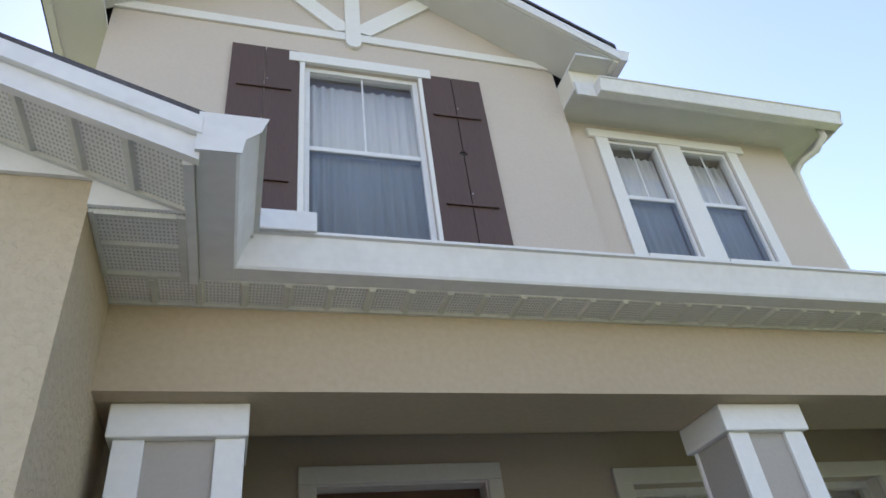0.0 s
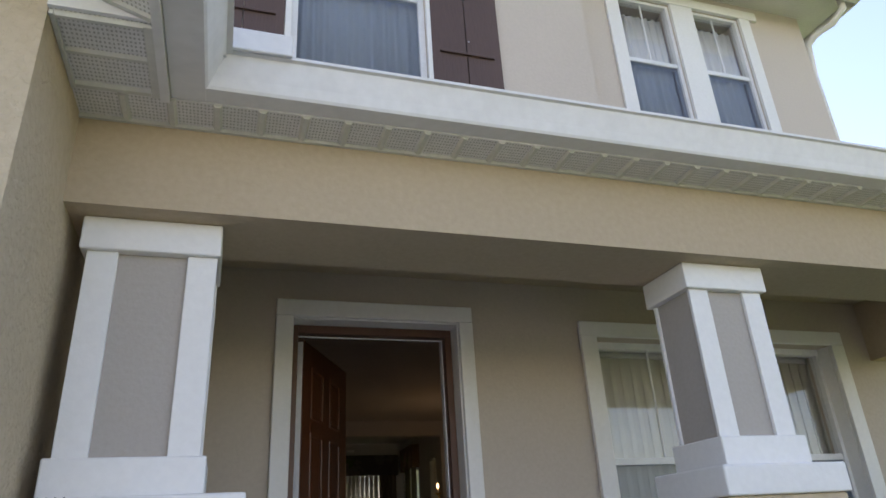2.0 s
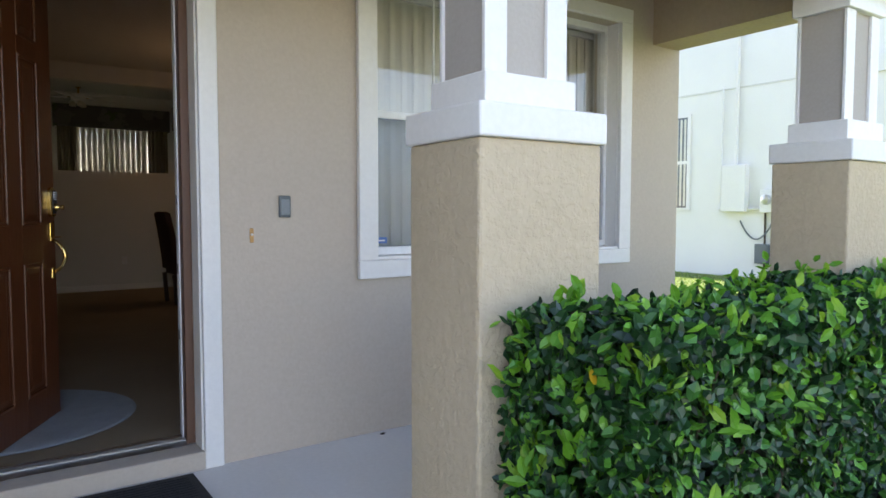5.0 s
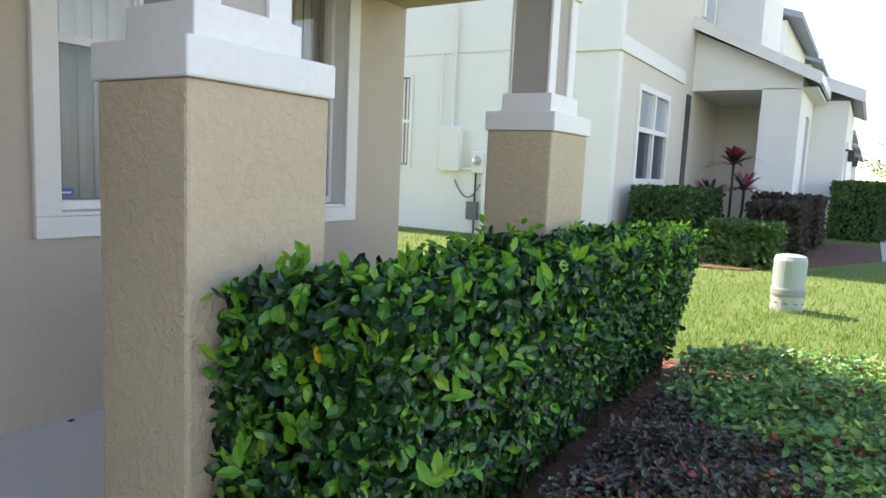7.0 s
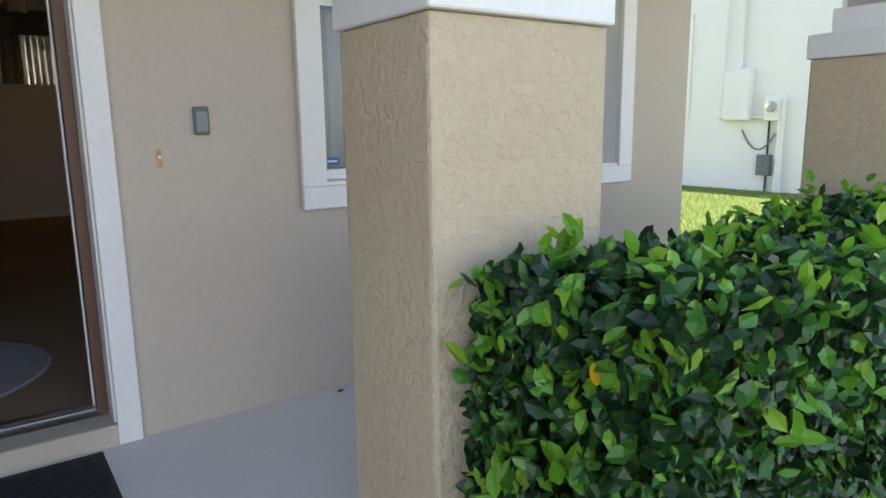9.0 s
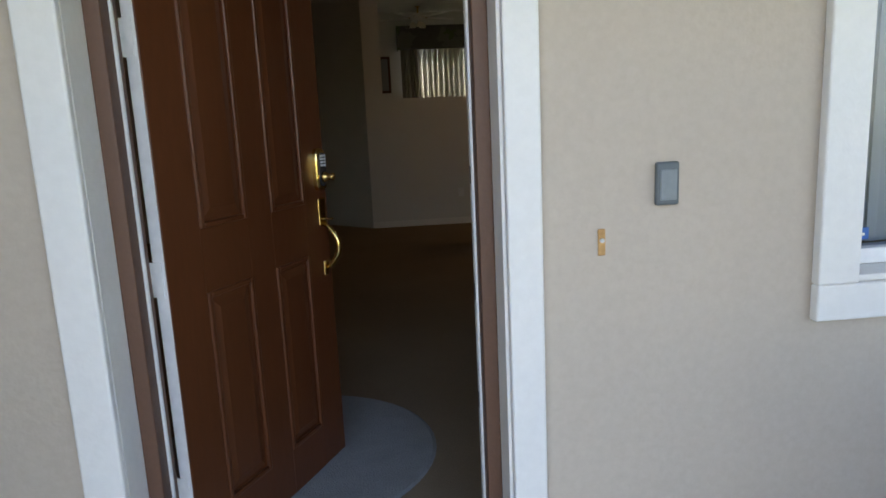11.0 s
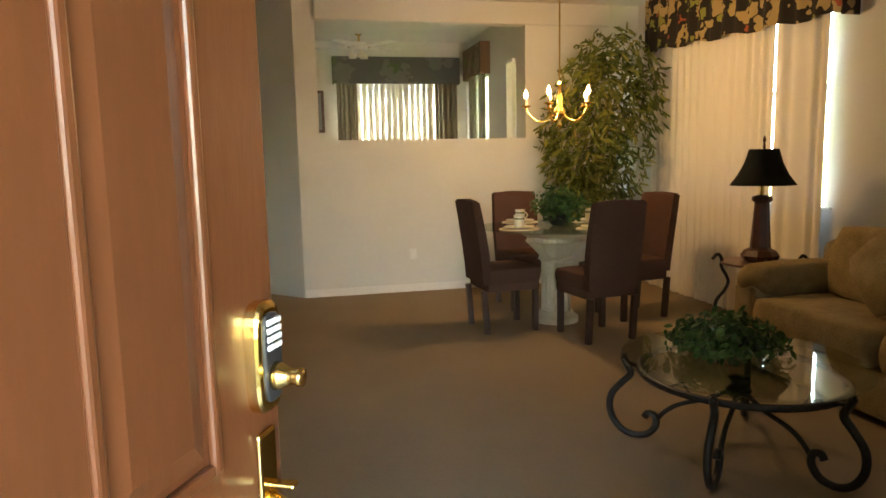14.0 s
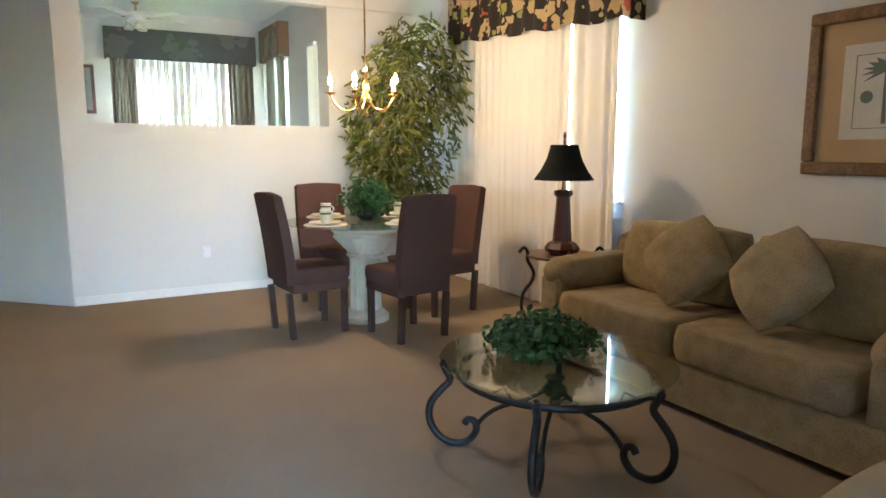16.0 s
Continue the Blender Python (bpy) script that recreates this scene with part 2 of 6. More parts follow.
structure("ceiling", B(-1.6, RX + 0.2, IY - 0.01, 14.1, CEIL, CEIL + 0.12), CEIL_IN, "white textured room ceiling", "ceiling")
structure("floor", B(-1.6, RX, 4.108, 14.1, -0.1, FLOOR), CARPET, "beige wall-to-wall carpet", "floor")
bm = bmesh.new()
for y0, y1, z0, z1 in ((4.121, 8.335, -0.3, 3.32), (8.335, 10.75, -0.3, 1.14), (8.335, 10.75, 2.95, 3.32), (10.75, 11.42, -0.3, 3.32)):
    box(bm, RX, RX + 0.2, y0, y1, z0, z1)
structure("wall_right", bm, WALL_IN, "warm white painted living room wall with a window")
bm = bmesh.new()
box(bm, 1.33, RX, BACK, BACK + 0.13, FLOOR, 1.80)
box(bm, 1.33, 1.56, BACK, BACK + 0.13, 1.80, CEIL)
box(bm, 1.56, FAR_X, BACK, BACK + 0.13, 3.06, CEIL)
box(bm, FAR_X, RX, BACK, BACK + 0.13, 1.80, CEIL)
structure("wall_half", bm, WALL_IN, "white half-high wall open above to the room behind")
structure("trim_soffit", B(1.56, 4.92, BACK - 0.035, BACK, 3.06, CEIL, 0.008), WALL_IN, "cream painted band over the wall opening", "trim")
structure("wall_diagonal", prism(bmesh.new(), [(1.33, BACK), (1.46, BACK + 0.13), (-0.44, BACK + 2.03), (-0.57, BACK + 1.9)], 'z', FLOOR, CEIL), WALL_IN, "white wall set at an angle beside the half wall")
structure("wall_left", B(-1.8, -1.6, IY - 0.012, 14.1, FLOOR, CEIL), WALL_IN, "off-white painted left wall")
bm = bmesh.new()
for x0, x1, z0, z1 in ((-1.6, 2.10, FLOOR, CEIL), (2.10, 3.42, FLOOR, 1.0), (2.10, 3.42, 2.75, CEIL), (3.42, RX, FLOOR, CEIL)):
    box(bm, x0, x1, FAR_Y, FAR_Y + 0.2, z0, z1)
structure("wall_back", bm, WALL_IN, "grey-white back wall of the far room with a window")
bm = bmesh.new()
for y0, y1, z0, z1 in ((BACK + 0.13, 11.62, FLOOR, CEIL), (11.62, 11.80, FLOOR, 1.0), (11.62, 11.80, 2.7, CEIL), (11.80, 12.75, FLOOR, CEIL), (12.75, 13.5, FLOOR, 1.0), (12.75, 13.5, 2.75, CEIL), (13.5, FAR_Y, FLOOR, CEIL)):
    box(bm, FAR_X, FAR_X + 0.15, y0, y1, z0, z1)
structure("wall_far_right", bm, WALL_IN, "grey-white side wall of the far room with windows")

# porch
structure("porch_floor", B(-0.165, 5.30, 2.25, FY, -0.3, 0.0, 0.006), PORCH_FLOOR, "light grey painted concrete porch floor", "floor")
structure("porch_ceiling", B(-0.165, 4.99, 2.70, FY, 2.90, 2.97), STUCCO_SHADED, "tan stucco porch ceiling", "ceiling")
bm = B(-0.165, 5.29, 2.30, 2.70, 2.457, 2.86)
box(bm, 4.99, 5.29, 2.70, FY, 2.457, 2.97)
structure("porch_beam", bm, STUCCO_SHADED, "tan stucco beam across the porch front", "beam")

# garage block with a street-facing gable
bm = bmesh.new()
box(bm, -6.2, -0.165, 1.79, 4.10, -0.3, 2.80)
SLOPE = 0.40         # rise of the garage roof
prism(bm, [(-6.2, 2.80), (-0.165, 2.80), (-0.165, 2.91), (-3.18, 2.91 + 3.015 * SLOPE), (-6.2, 2.91)], 'y', 1.79, 2.07)
structure("wall_garage", bm, STUCCO, "rough tan stucco wall of the projecting garage")

# upper storey
bm = bmesh.new()
for x0, x1, z0, z1 in ((-0.93, 0.63, 3.0, 6.18), (0.63, 1.62, 3.0, 4.30), (1.62, 3.02, 3.0, 6.18), (-0.93, 3.02, 6.18, 6.62)):
    box(bm, x0, x1, FY, FY + 0.25, z0, z1)
prism(bm, [(-0.93, 6.62), (3.02, 6.62), (1.02, 7.80)], 'y', FY, FY + 0.25)
structure("wall_upper", bm, STUCCO_UP, "pale greige stucco gable wall of the upper storey")
bm = bmesh.new()
for x0, x1, z0, z1 in ((2.9, 3.48, 3.0, 6.05), (3.48, 4.82, 3.0, 4.48), (3.48, 4.82, 5.84, 6.05), (4.82, 5.60, 3.0, 6.05)):
    box(bm, x0, x1, 4.0, 4.2, z0, z1)
box(bm, 5.42, 5.60, 4.2, 14.1, 3.0, 6.05)
box(bm, 4.04, 4.28, 4.0, 4.2, 4.48, 5.84)
structure("wall_upper_right", bm, STUCCO_UP, "pale tan stucco upper wall set back beside the gable")
structure("wall_upper_left", B(-0.93, -0.78, FY + 0.25, 14.1, 3.0, 6.6), STUCCO_UP, "pale stucco side wall of the upper storey")
structure("wall_rear", B(-0.98, 5.62, 14.1, 14.3, 3.30, 6.1), STUCCO_UP, "pale stucco rear wall of the house")
structure("upper_floor_slab", B(-0.78, 5.42, 4.2, 14.1, 3.43, 3.55), CEIL_IN, "plain slab between the two storeys", "floor")

# roofs
bm = bmesh.new()
prism(bm, [(-1.42, 6.42), (1.02, 7.93), (3.46, 6.42), (3.46, 6.50), (1.02, 8.02), (-1.42, 6.50)], 'y', 3.40, 9.0)
structure("roof_gable", bm, SHINGLE, "dark shingled gable roof over the upper storey", "roof")
bm = prism(bmesh.new(), [(3.60, 6.12), (9.0, 8.4), (9.0, 8.5), (3.60, 6.20)], 'x', 3.412, 5.98)
structure("roof_main", bm, SHINGLE, "dark shingled main roof", "roof")
structure("roof_rear", prism(bmesh.new(), [(9.0, 8.4), (14.5, 6.1), (14.5, 6.2), (9.0, 8.5)], 'x', -1.4, 5.98), SHINGLE, "dark shingled rear roof slope", "roof")
structure("roof_porch", prism(bmesh.new(), [(2.165, 2.87), (3.86, 3.48), (3.86, 3.54), (2.165, 2.93)], 'x', 0.10, 5.60), SHINGLE, "dark shingled roof over the porch", "roof")
structure("roof_garage", prism(bmesh.new(), [(0.19, 2.86), (-3.18, 2.86 + 3.37 * SLOPE), (-6.55, 2.86), (-6.55, 2.93), (-3.18, 2.93 + 3.37 * SLOPE), (0.19, 2.93)], 'y', 1.50, 3.86), SHINGLE, "dark shingled garage roof with a gable front", "roof")

# soffits
structure("soffit_gable_right", prism(bmesh.new(), [(1.02, 7.78), (3.40, 6.31), (3.40, 6.345), (1.02, 7.815)], 'y', 3.44, FY), VENTED, "vented white soffit under the gable rake", "soffit")
structure("soffit_gable_left", prism(bmesh.new(), [(1.02, 7.78), (-1.28, 6.36), (-1.28, 6.395), (1.02, 7.815)], 'y', 3.44, FY), VENTED, "vented white soffit under the gable rake", "soffit")
structure("eave_end_gable", B(3.021, 3.409, 3.617, 4.6, 6.052, 6.298, 0.003), CREAM, "cream boxed eave end beside the gable", "trim")
structure("soffit_gable_eave", B(3.021, 3.409, 3.44, 4.6, 6.30, 6.33), VENTED, "vented white soffit at the gable's eave end", "soffit")
structure("soffit_eave_left", B(-1.30, -0.93, 3.44, 14.0, 6.30, 6.33), VENTED, "vented white soffit along the side eave", "soffit")
structure("soffit_upper", B(3.02, 5.92, 3.60, 4.0, 6.03, 6.05), VENTED, "vented white soffit over the twin window", "soffit")
structure("soffit_upper_side", B(5.60, 5.92, 4.0, 14.0, 6.03, 6.05), VENTED, "vented white soffit along the side eave", "soffit")
# ---- outside fixtures of the house ----
def soffit_panels(name, x0, x1, y0, y1, z, step, label):
    """Vented soffit boards side by side, with a raised lock seam between."""
    st = structure(name, B(x0, x1, y0, y1, z, z + 0.02), VENTED, label, "soffit")
    k = int(round((x1 - x0) / step))
    seam = mesh("seam", prism(bmesh.new(), [(-0.016, 0.0), (-0.008, -0.012), (0.008, -0.012), (0.016, 0.0)], 'y', y0, y1), SOFFIT)
    for i in range(1, k):
        ob = new("seam", seam)
        ob.parent = st
        ob.location = (x0 + (x1 - x0) * i / k, 0, z - 0.0005)
    return st


soffit_panels("soffit_porch", -0.165, 5.55, 2.142, 2.299, 2.795, 0.15, "vented ivory soffit boards under the porch eave")
structure("trim_soffit_edge", B(-0.165, 5.29, 2.286, 2.299, 2.780, 2.7945), SOFFIT, "ivory channel strip along the soffit", "trim")

GUTTER_PROFILE = [(0.0, 0.0), (-0.075, 0.0), (-0.081, 0.010), (-0.090, 0.045), (-0.104, 0.090), (-0.115, 0.124), (-0.128, 0.128), (-0.128, 0.14), (-0.105, 0.14), (-0.10, 0.09), (-0.07, 0.05), (-0.066, 0.014), (-0.008, 0.014), (-0.008, 0.14), (0.0, 0.14)]


def gutter(name, length, m, label, ends=(True, True)):
    """A formed metal gutter along local x; its back stands on local y = 0."""
    g = thing(name, label, "gutter", m)
    part("trough", prism(bmesh.new(), GUTTER_PROFILE, 'x', 0, length), ALU, g)
    for flag, x in zip(ends, (-0.004, length)):
        if flag:
            part("end_cap", prism(bmesh.new(), [(0.0, -0.003), (-0.085, -0.003), (-0.09, 0.05), (-0.118, 0.085), (-0.132, 0.143), (0.0, 0.143)], 'x', x, x + 0.004), ALU, g)
    return g


g = gutter("porch_gutter", 5.36, pose(0.24, 2.14, 2.80), "white metal gutter along the porch eave", (False, True))
part("bracket_plate", B(0.06, 0.28, -0.150, -0.135, 0.125, 0.215, 0.006), ALU, g, "bent white splash guard")
part("screw", lathe(bmesh.new(), [(0.006, 0), (0.005, 0.003)], 8, pose(0.06, -0.128, 0.10, 90)), STEEL, g)
structure("fascia_porch", B(0.136, 5.55, 2.1405, 2.160, 2.816, 2.93), ALU, "white fascia board behind the porch gutter", "fascia")
# short side gutter in the valley, with its closed end towards the street
g = gutter("valley_gutter", 0.638, pose(0.137, 1.50, 2.798, 0, 0, 90) @ Matrix.Diagonal((1, 1.45, 1, 1)), "short white metal gutter beside the garage eave", (True, False))
structure("fascia_valley", B(0.106, 0.1345, 1.542, 2.139, 2.775, 2.93), ALU, "grey-white boxed eave end beside the gutter", "fascia")
# boxed eave return
box_soffit = structure("soffit_box", B(-0.164, 0.105, 1.791, 2.139, 2.80, 2.82), VENTED, "small vented soffit under the boxed eave", "soffit")
for y0, y1, d in ((1.792, 1.818, 0.014), (1.945, 1.972, 0.012), (2.108, 2.138, 0.014)):
    part("seam", prism(bmesh.new(), [(y0, 2.7995), (y0 + 0.007, 2.80 - d), (y1 - 0.007, 2.80 - d), (y1, 2.7995)], 'x', -0.150, 0.078), SOFFIT, box_soffit)
for x0, x1 in ((-0.164, -0.1505), (0.0785, 0.105)):
    part("channel", B(x0, x1, 1.792, 2.138, 2.784, 2.7995, 0.003), SOFFIT, box_soffit)
ret = structure("eave_return", prism(bmesh.new(), [(-0.165, 2.80), (0.105, 2.80), (0.105, 2.81), (-0.165, 2.915)], 'y', 1.775, 1.789), TRIM, "white painted boxed eave end", "trim")
structure("frieze_garage", prism(bmesh.new(), [(-0.166, 2.90), (-0.166, 2.918), (-3.18, 2.918 + 3.014 * SLOPE), (-3.18, 2.90)], 'y', 1.772, 1.789), TRIM, "white frieze board under the garage rake", "trim")
# rake of the garage gable: barge board in two steps and sloping vented soffit
n = 16
rake = structure("rake_garage", prism(bmesh.new(), [(0.15, 2.755 + 0.04 * SLOPE), (0.15, 2.865 + 0.04 * SLOPE), (-3.18, 2.865 + 3.37 * SLOPE), (-3.18, 2.755 + 3.37 * SLOPE)], 'y', 1.512, 1.54), ALU, "white metal-clad rake board on the garage gable", "fascia")
structure("rake_garage_cap", prism(bmesh.new(), [(0.15, 2.835 + 0.04 * SLOPE), (0.15, 2.90 + 0.04 * SLOPE), (-3.18, 2.90 + 3.37 * SLOPE), (-3.18, 2.835 + 3.37 * SLOPE)], 'y', 1.49, 1.511), ALU, "white drip edge on the garage rake", "fascia")
sof = structure("soffit_garage_rake", prism(bmesh.new(), [(0.105, 2.80), (0.105, 2.82), (-3.18, 2.82 + 3.285 * SLOPE), (-3.18, 2.80 + 3.285 * SLOPE)], 'y', 1.541, 1.771), VENTED, "sloping vented soffit boards under the garage rake", "soffit")
seam = mesh("seam", prism(bmesh.new(), [(-0.018, 0.0), (-0.009, -0.012), (0.009, -0.012), (0.018, 0.0)], 'y', 1.541, 1.771), SOFFIT)
for i in range(1, 22):
    ob = new("seam", seam)
    ob.parent = sof
    ob.matrix_local = pose(0.105 - 0.15 * i, 0, 2.80 + 0.15 * i * SLOPE - 0.0005, 0, math.degrees(math.atan(SLOPE)), 0)
structure("trim_rake_edge", prism(bmesh.new(), [(0.105, 2.785), (0.105, 2.80), (-3.18, 2.80 + 3.285 * SLOPE), (-3.18, 2.785 + 3.285 * SLOPE)], 'y', 1.755, 1.771), SOFFIT, "ivory channel strip along the rake soffit", "trim")

# upper rake boards, eave gutter and downpipe
for sgn, nm in ((1, "right"), (-1, "left")):
    q = [(1.02, 7.80), (1.02 + sgn * 2.44, 6.29), (1.02 + sgn * 2.44, 6.46), (1.02, 7.98)]
    structure("rake_upper_" + nm, prism(bmesh.new(), q, 'y', 3.40, 3.435), ALU, "white rake board on the upper gable", "fascia")
structure("fascia_gable_side", B(3.41, 3.45, 3.44, 4.6, 6.28, 6.44), ALU, "white fascia at the gable's eave end", "fascia")
structure("fascia_left_eave", B(-1.36, -1.30, 3.44, 14.0, 6.28, 6.42), ALU, "white fascia along the side eave", "fascia")
gutter("eave_gutter_short", 0.70, pose(3.47, 3.42, 6.30, 0, 0, 90), "short white gutter at the gable's eave")
structure("fascia_upper", B(3.03, 5.95, 3.595, 3.615, 5.95, 6.12), ALU, "white fascia board under the upper eave", "fascia")
gutter("eave_gutter", 2.72, pose(3.22, 3.594, 5.95), "white metal gutter along the upper eave")
structure("fascia_upper_side", B(5.935, 5.955, 3.616, 14.0, 5.95, 6.14), ALU, "white fascia board along the side eave", "fascia")
d = thing("downpipe", "white metal downpipe elbow under the upper eave", "downpipe", pose(5.70, 3.75, 5.98))
part("elbow", tube(bmesh.new(), [(0.12, -0.08, 0.05), (0.12, -0.08, -0.06), (0.10, 0.05, -0.14), (0.02, 0.20, -0.17), (0.0, 0.30, -0.24), (0.0, 0.34, -0.6), (0.0, 0.34, -2.6)], 0.035, 10), ALU, d, smooth=True)

# gable trim: band, post with a rounded foot, two braces
structure("trim_gable_band", B(-0.98, 3.02, FY - 0.025, FY, 6.575, 6.675, 0.004), TRIM, "white painted band across the gable", "trim")
post = prism(bmesh.new(), [(1.125, 7.60), (0.985, 7.60)] + [(1.055 - 0.07 * math.cos(math.pi * k / 12), 6.54 - 0.07 * math.sin(math.pi * k / 12)) for k in range(13)], 'y', FY - 0.04, FY - 0.001)
structure("trim_gable_post", post, TRIM, "white painted gable post with a rounded foot", "trim")
for sgn, nm in ((1, "right"), (-1, "left")):
    a = (1.055 + sgn * 0.07, 6.70)
    b = (1.055 + sgn * 0.72, 7.36)
    q = [(a[0], a[1]), (a[0] + sgn * 0.09, a[1] - 0.025), (b[0] + sgn * 0.07, b[1] - 0.07), (b[0] - sgn * 0.05, b[1] + 0.05), (a[0], a[1] + 0.12)]
    structure("trim_gable_brace_" + nm, prism(bmesh.new(), q, 'y', FY - 0.03, FY - 0.001), TRIM, "white painted diagonal brace on the gable", "trim")


def shutter(m, hole_z):
    """A board-and-batten shutter: two boards, two battens, a diamond cut-out."""
    s = thing("window_shutter", "dark brown board shutter with a diamond cut-out", "shutter", m, "shutters of the upper window")
    w, h = 0.55, 1.98
    d = 0.035
    for x0, x1 in ((0, w / 2 - 0.004), (w / 2 + 0.004, w)):
        bm = bmesh.new()
        mid = w / 2
        edge = x1 if x0 == 0 else x0
        side = x0 if x0 == 0 else x1
        q = [(edge, 0), (edge, hole_z - d), ((edge - d if x0 == 0 else edge + d), hole_z), (edge, hole_z + d), (edge, h), (side, h), (side, 0)]
        part("board", prism(bm, q, 'y', -0.025, 0), SHUTTER, s)
    # dark plate closing the diamond hole, in place of the shade within
    part("shade_plate", B(w / 2 - 0.03, w / 2 + 0.03, -0.006, -0.001, hole_z - 0.03, hole_z + 0.03), HOLE, s, "dark plate standing in for shade in the diamond cut-out")
    for z in (0.46, 1.455):
        part("batten", B(0.06, w - 0.06, -0.045, -0.025, z, z + 0.022, 0.004), SHUTTER, s)
    for z in (0.60, 1.58):
        part("screw", lathe(bmesh.new(), [(0.006, 0), (0.004, 0.004)], 8, pose(w / 2 + 0.02, -0.025, z, 90)), STEEL, s)
    return s


shutter(pose(1.652, FY - 0.002, 4.25), 1.035)
shutter(pose(0.03, FY - 0.002, 4.33), 1.035)


def curtain(bm, x0, x1, y, z0, z1, folds, depth, seg=8, flare=0.0):
    """A hanging cloth with soft folds, from x0 to x1."""
    n = folds * seg
    top, bot = [], []
    for i in range(n + 1):
        u = i / n
        ph = 2 * math.pi * folds * u + 1.3 * math.sin(5 * u)
        dy = depth * math.sin(ph) * (0.7 + 0.3 * math.sin(11 * u))
        x = x0 + (x1 - x0) * u
        top.append(bm.verts.new((x, y + dy * 0.55, z1)))
        bot.append(bm.verts.new((x + flare * math.sin(ph * 0.5) * 0.02, y + dy, z0)))
    for i in range(n):
        bm.faces.new((bot[i], bot[i + 1], top[i + 1], top[i]))
    return bm


SHEER = mat("sheer_white_cloth", (0.72, 0.71, 0.68), 0.9, col2=(0.66, 0.65, 0.62), scale=6, grain=120)


def sash_window(name, x0, x1, y, z0, z1, mid, label, fr=0.045, muntin=False, depth=0.07, curtains=True):
    """A single-hung window: vinyl frame, meeting rail, clear upper and screened lower pane."""
    w = structure(name, B(x0, x0 + fr, y, y + depth, z0, z1), VINYL, label, "window")
    part("window_frame", B(x1 - fr, x1, y, y + depth, z0, z1), VINYL, w)
    part("window_frame", B(x0 + fr, x1 - fr, y, y + depth, z1 - fr, z1), VINYL, w)
    part("window_sill", B(x0 + fr, x1 - fr, y - 0.01, y + depth, z0, z0 + fr, 0.004), VINYL, w)
    part("meeting_rail", B(x0 + fr, x1 - fr, y + 0.012, y + depth - 0.005, mid - 0.02, mid + 0.022, 0.003), VINYL, w)
    if muntin:
        xm = (x0 + x1) / 2
        part("muntin", B(xm - 0.006, xm + 0.006, y + 0.03, y + 0.04, mid + 0.022, z1 - fr), VINYL, w)
    for nm, a, b, m, yy in (("upper_pane", mid + 0.022, z1 - fr, GLASS, y + 0.036), ("lower_pane", z0 + fr, mid - 0.02, SCREEN, y + 0.024)):
        p = part(nm, B(x0 + fr, x1 - fr, yy, yy + 0.004, a, b), m, w)
        p.visible_shadow = False
    return w


def plain_curtain(x0, x1, y, z0, z1, folds, label):
    c = single("curtain", curtain(bmesh.new(), x0, x1, y, z0, z1, folds, 0.025), SHEER, label, "curtain", smooth=True)
    mod = c.modifiers.new("cloth", 'SOLIDIFY')
    mod.thickness = 0.003
    return c


sash_window("window_1", 0.63, 1.62, FY + 0.03, 4.30, 6.18, 5.24, "white single-hung upper window with sheer curtains")
part("muntin", B(1.119, 1.131, FY + 0.05, FY + 0.062, 5.262, 6.135), VINYL, bpy.data.objects["window_1"])
plain_curtain(0.66, 1.59, FY + 0.13, 4.3, 6.07, 11, "pleated white sheer curtain behind the upper window")
structure("trim_window_1_head", B(0.495, 1.738, FY - 0.035, FY - 0.001, 6.18, 6.295, 0.005), TRIM, "white head board over the upper window", "trim")
for i, (x0, x1) in enumerate(((0.585, 0.63), (1.62, 1.662))):
    structure("trim_window_1_side_%d" % (i + 1), B(x0, x1, FY - 0.025, FY - 0.001, 4.25, 6.18, 0.004), TRIM, "white side board of the upper window", "trim")
# twin window on the right
for i, (x0, x1) in enumerate(((3.48, 4.04), (4.28, 4.82))):
    sash_window("window_%d" % (i + 2), x0, x1, 4.012, 4.48, 5.84, 5.15, "white single-hung window, one of a pair, with sheer curtains", fr=0.03, muntin=True)
    plain_curtain(x0 + 0.03, x1 - 0.03, 4.115, 4.48, 5.74, 7, "pleated white sheer curtain behind the twin window")
structure("trim_twin_head", B(3.28, 5.03, 3.965, 3.999, 5.84, 5.94, 0.005), TRIM, "white head board over the twin window", "trim")
for i, (x0, x1) in enumerate(((3.35, 3.48), (4.04, 4.28), (4.82, 4.94))):
    structure("trim_twin_post_%d" % (i + 1), B(x0, x1, 3.972, 3.999, 4.40, 5.84, 0.004), TRIM, "white upright board of the twin window", "trim")
for i, (x0, x1) in enumerate(((3.48, 4.04), (4.28, 4.82))):
    structure("trim_twin_sill_%d" % (i + 1), B(x0 + 0.001, x1 - 0.001, 3.960, 3.998, 4.40, 4.48, 0.006), TRIM, "white sill board of the twin window", "trim")

# porch window: two single-hung units in one stucco surround
for i, (x0, x1) in enumerate(((2.65, 3.62), (3.66, 4.63))):
    sash_window("window_%d" % (i + 4), x0, x1, FY + 0.10, 0.985, 2.56, 1.785, "white single-hung porch window with vertical blinds", muntin=True)
structure("trim_porch_mullion", B(3.62, 3.66, FY + 0.09, FY + 0.18, 0.985, 2.56), VINYL, "white mullion between the porch windows", "trim")
for nm, q in (("head", (2.545, 4.73, 2.56, 2.66)), ("sill", (2.545, 4.73, 0.865, 0.965)), ("left", (2.545, 2.662, 0.965, 2.56)), ("right", (4.613, 4.73, 0.965, 2.56))):
    structure("trim_porch_window_" + nm, B(q[0], q[1], FY - 0.035, FY - 0.001, q[2], q[3], 0.006), TRIM, "white raised stucco band round the porch window", "trim")
structure("window_ledge", B(2.651, 4.629, FY - 0.02, FY + 0.10, 0.966, 0.984, 0.004), TRIM, "white sloped ledge under the porch window", "sill")
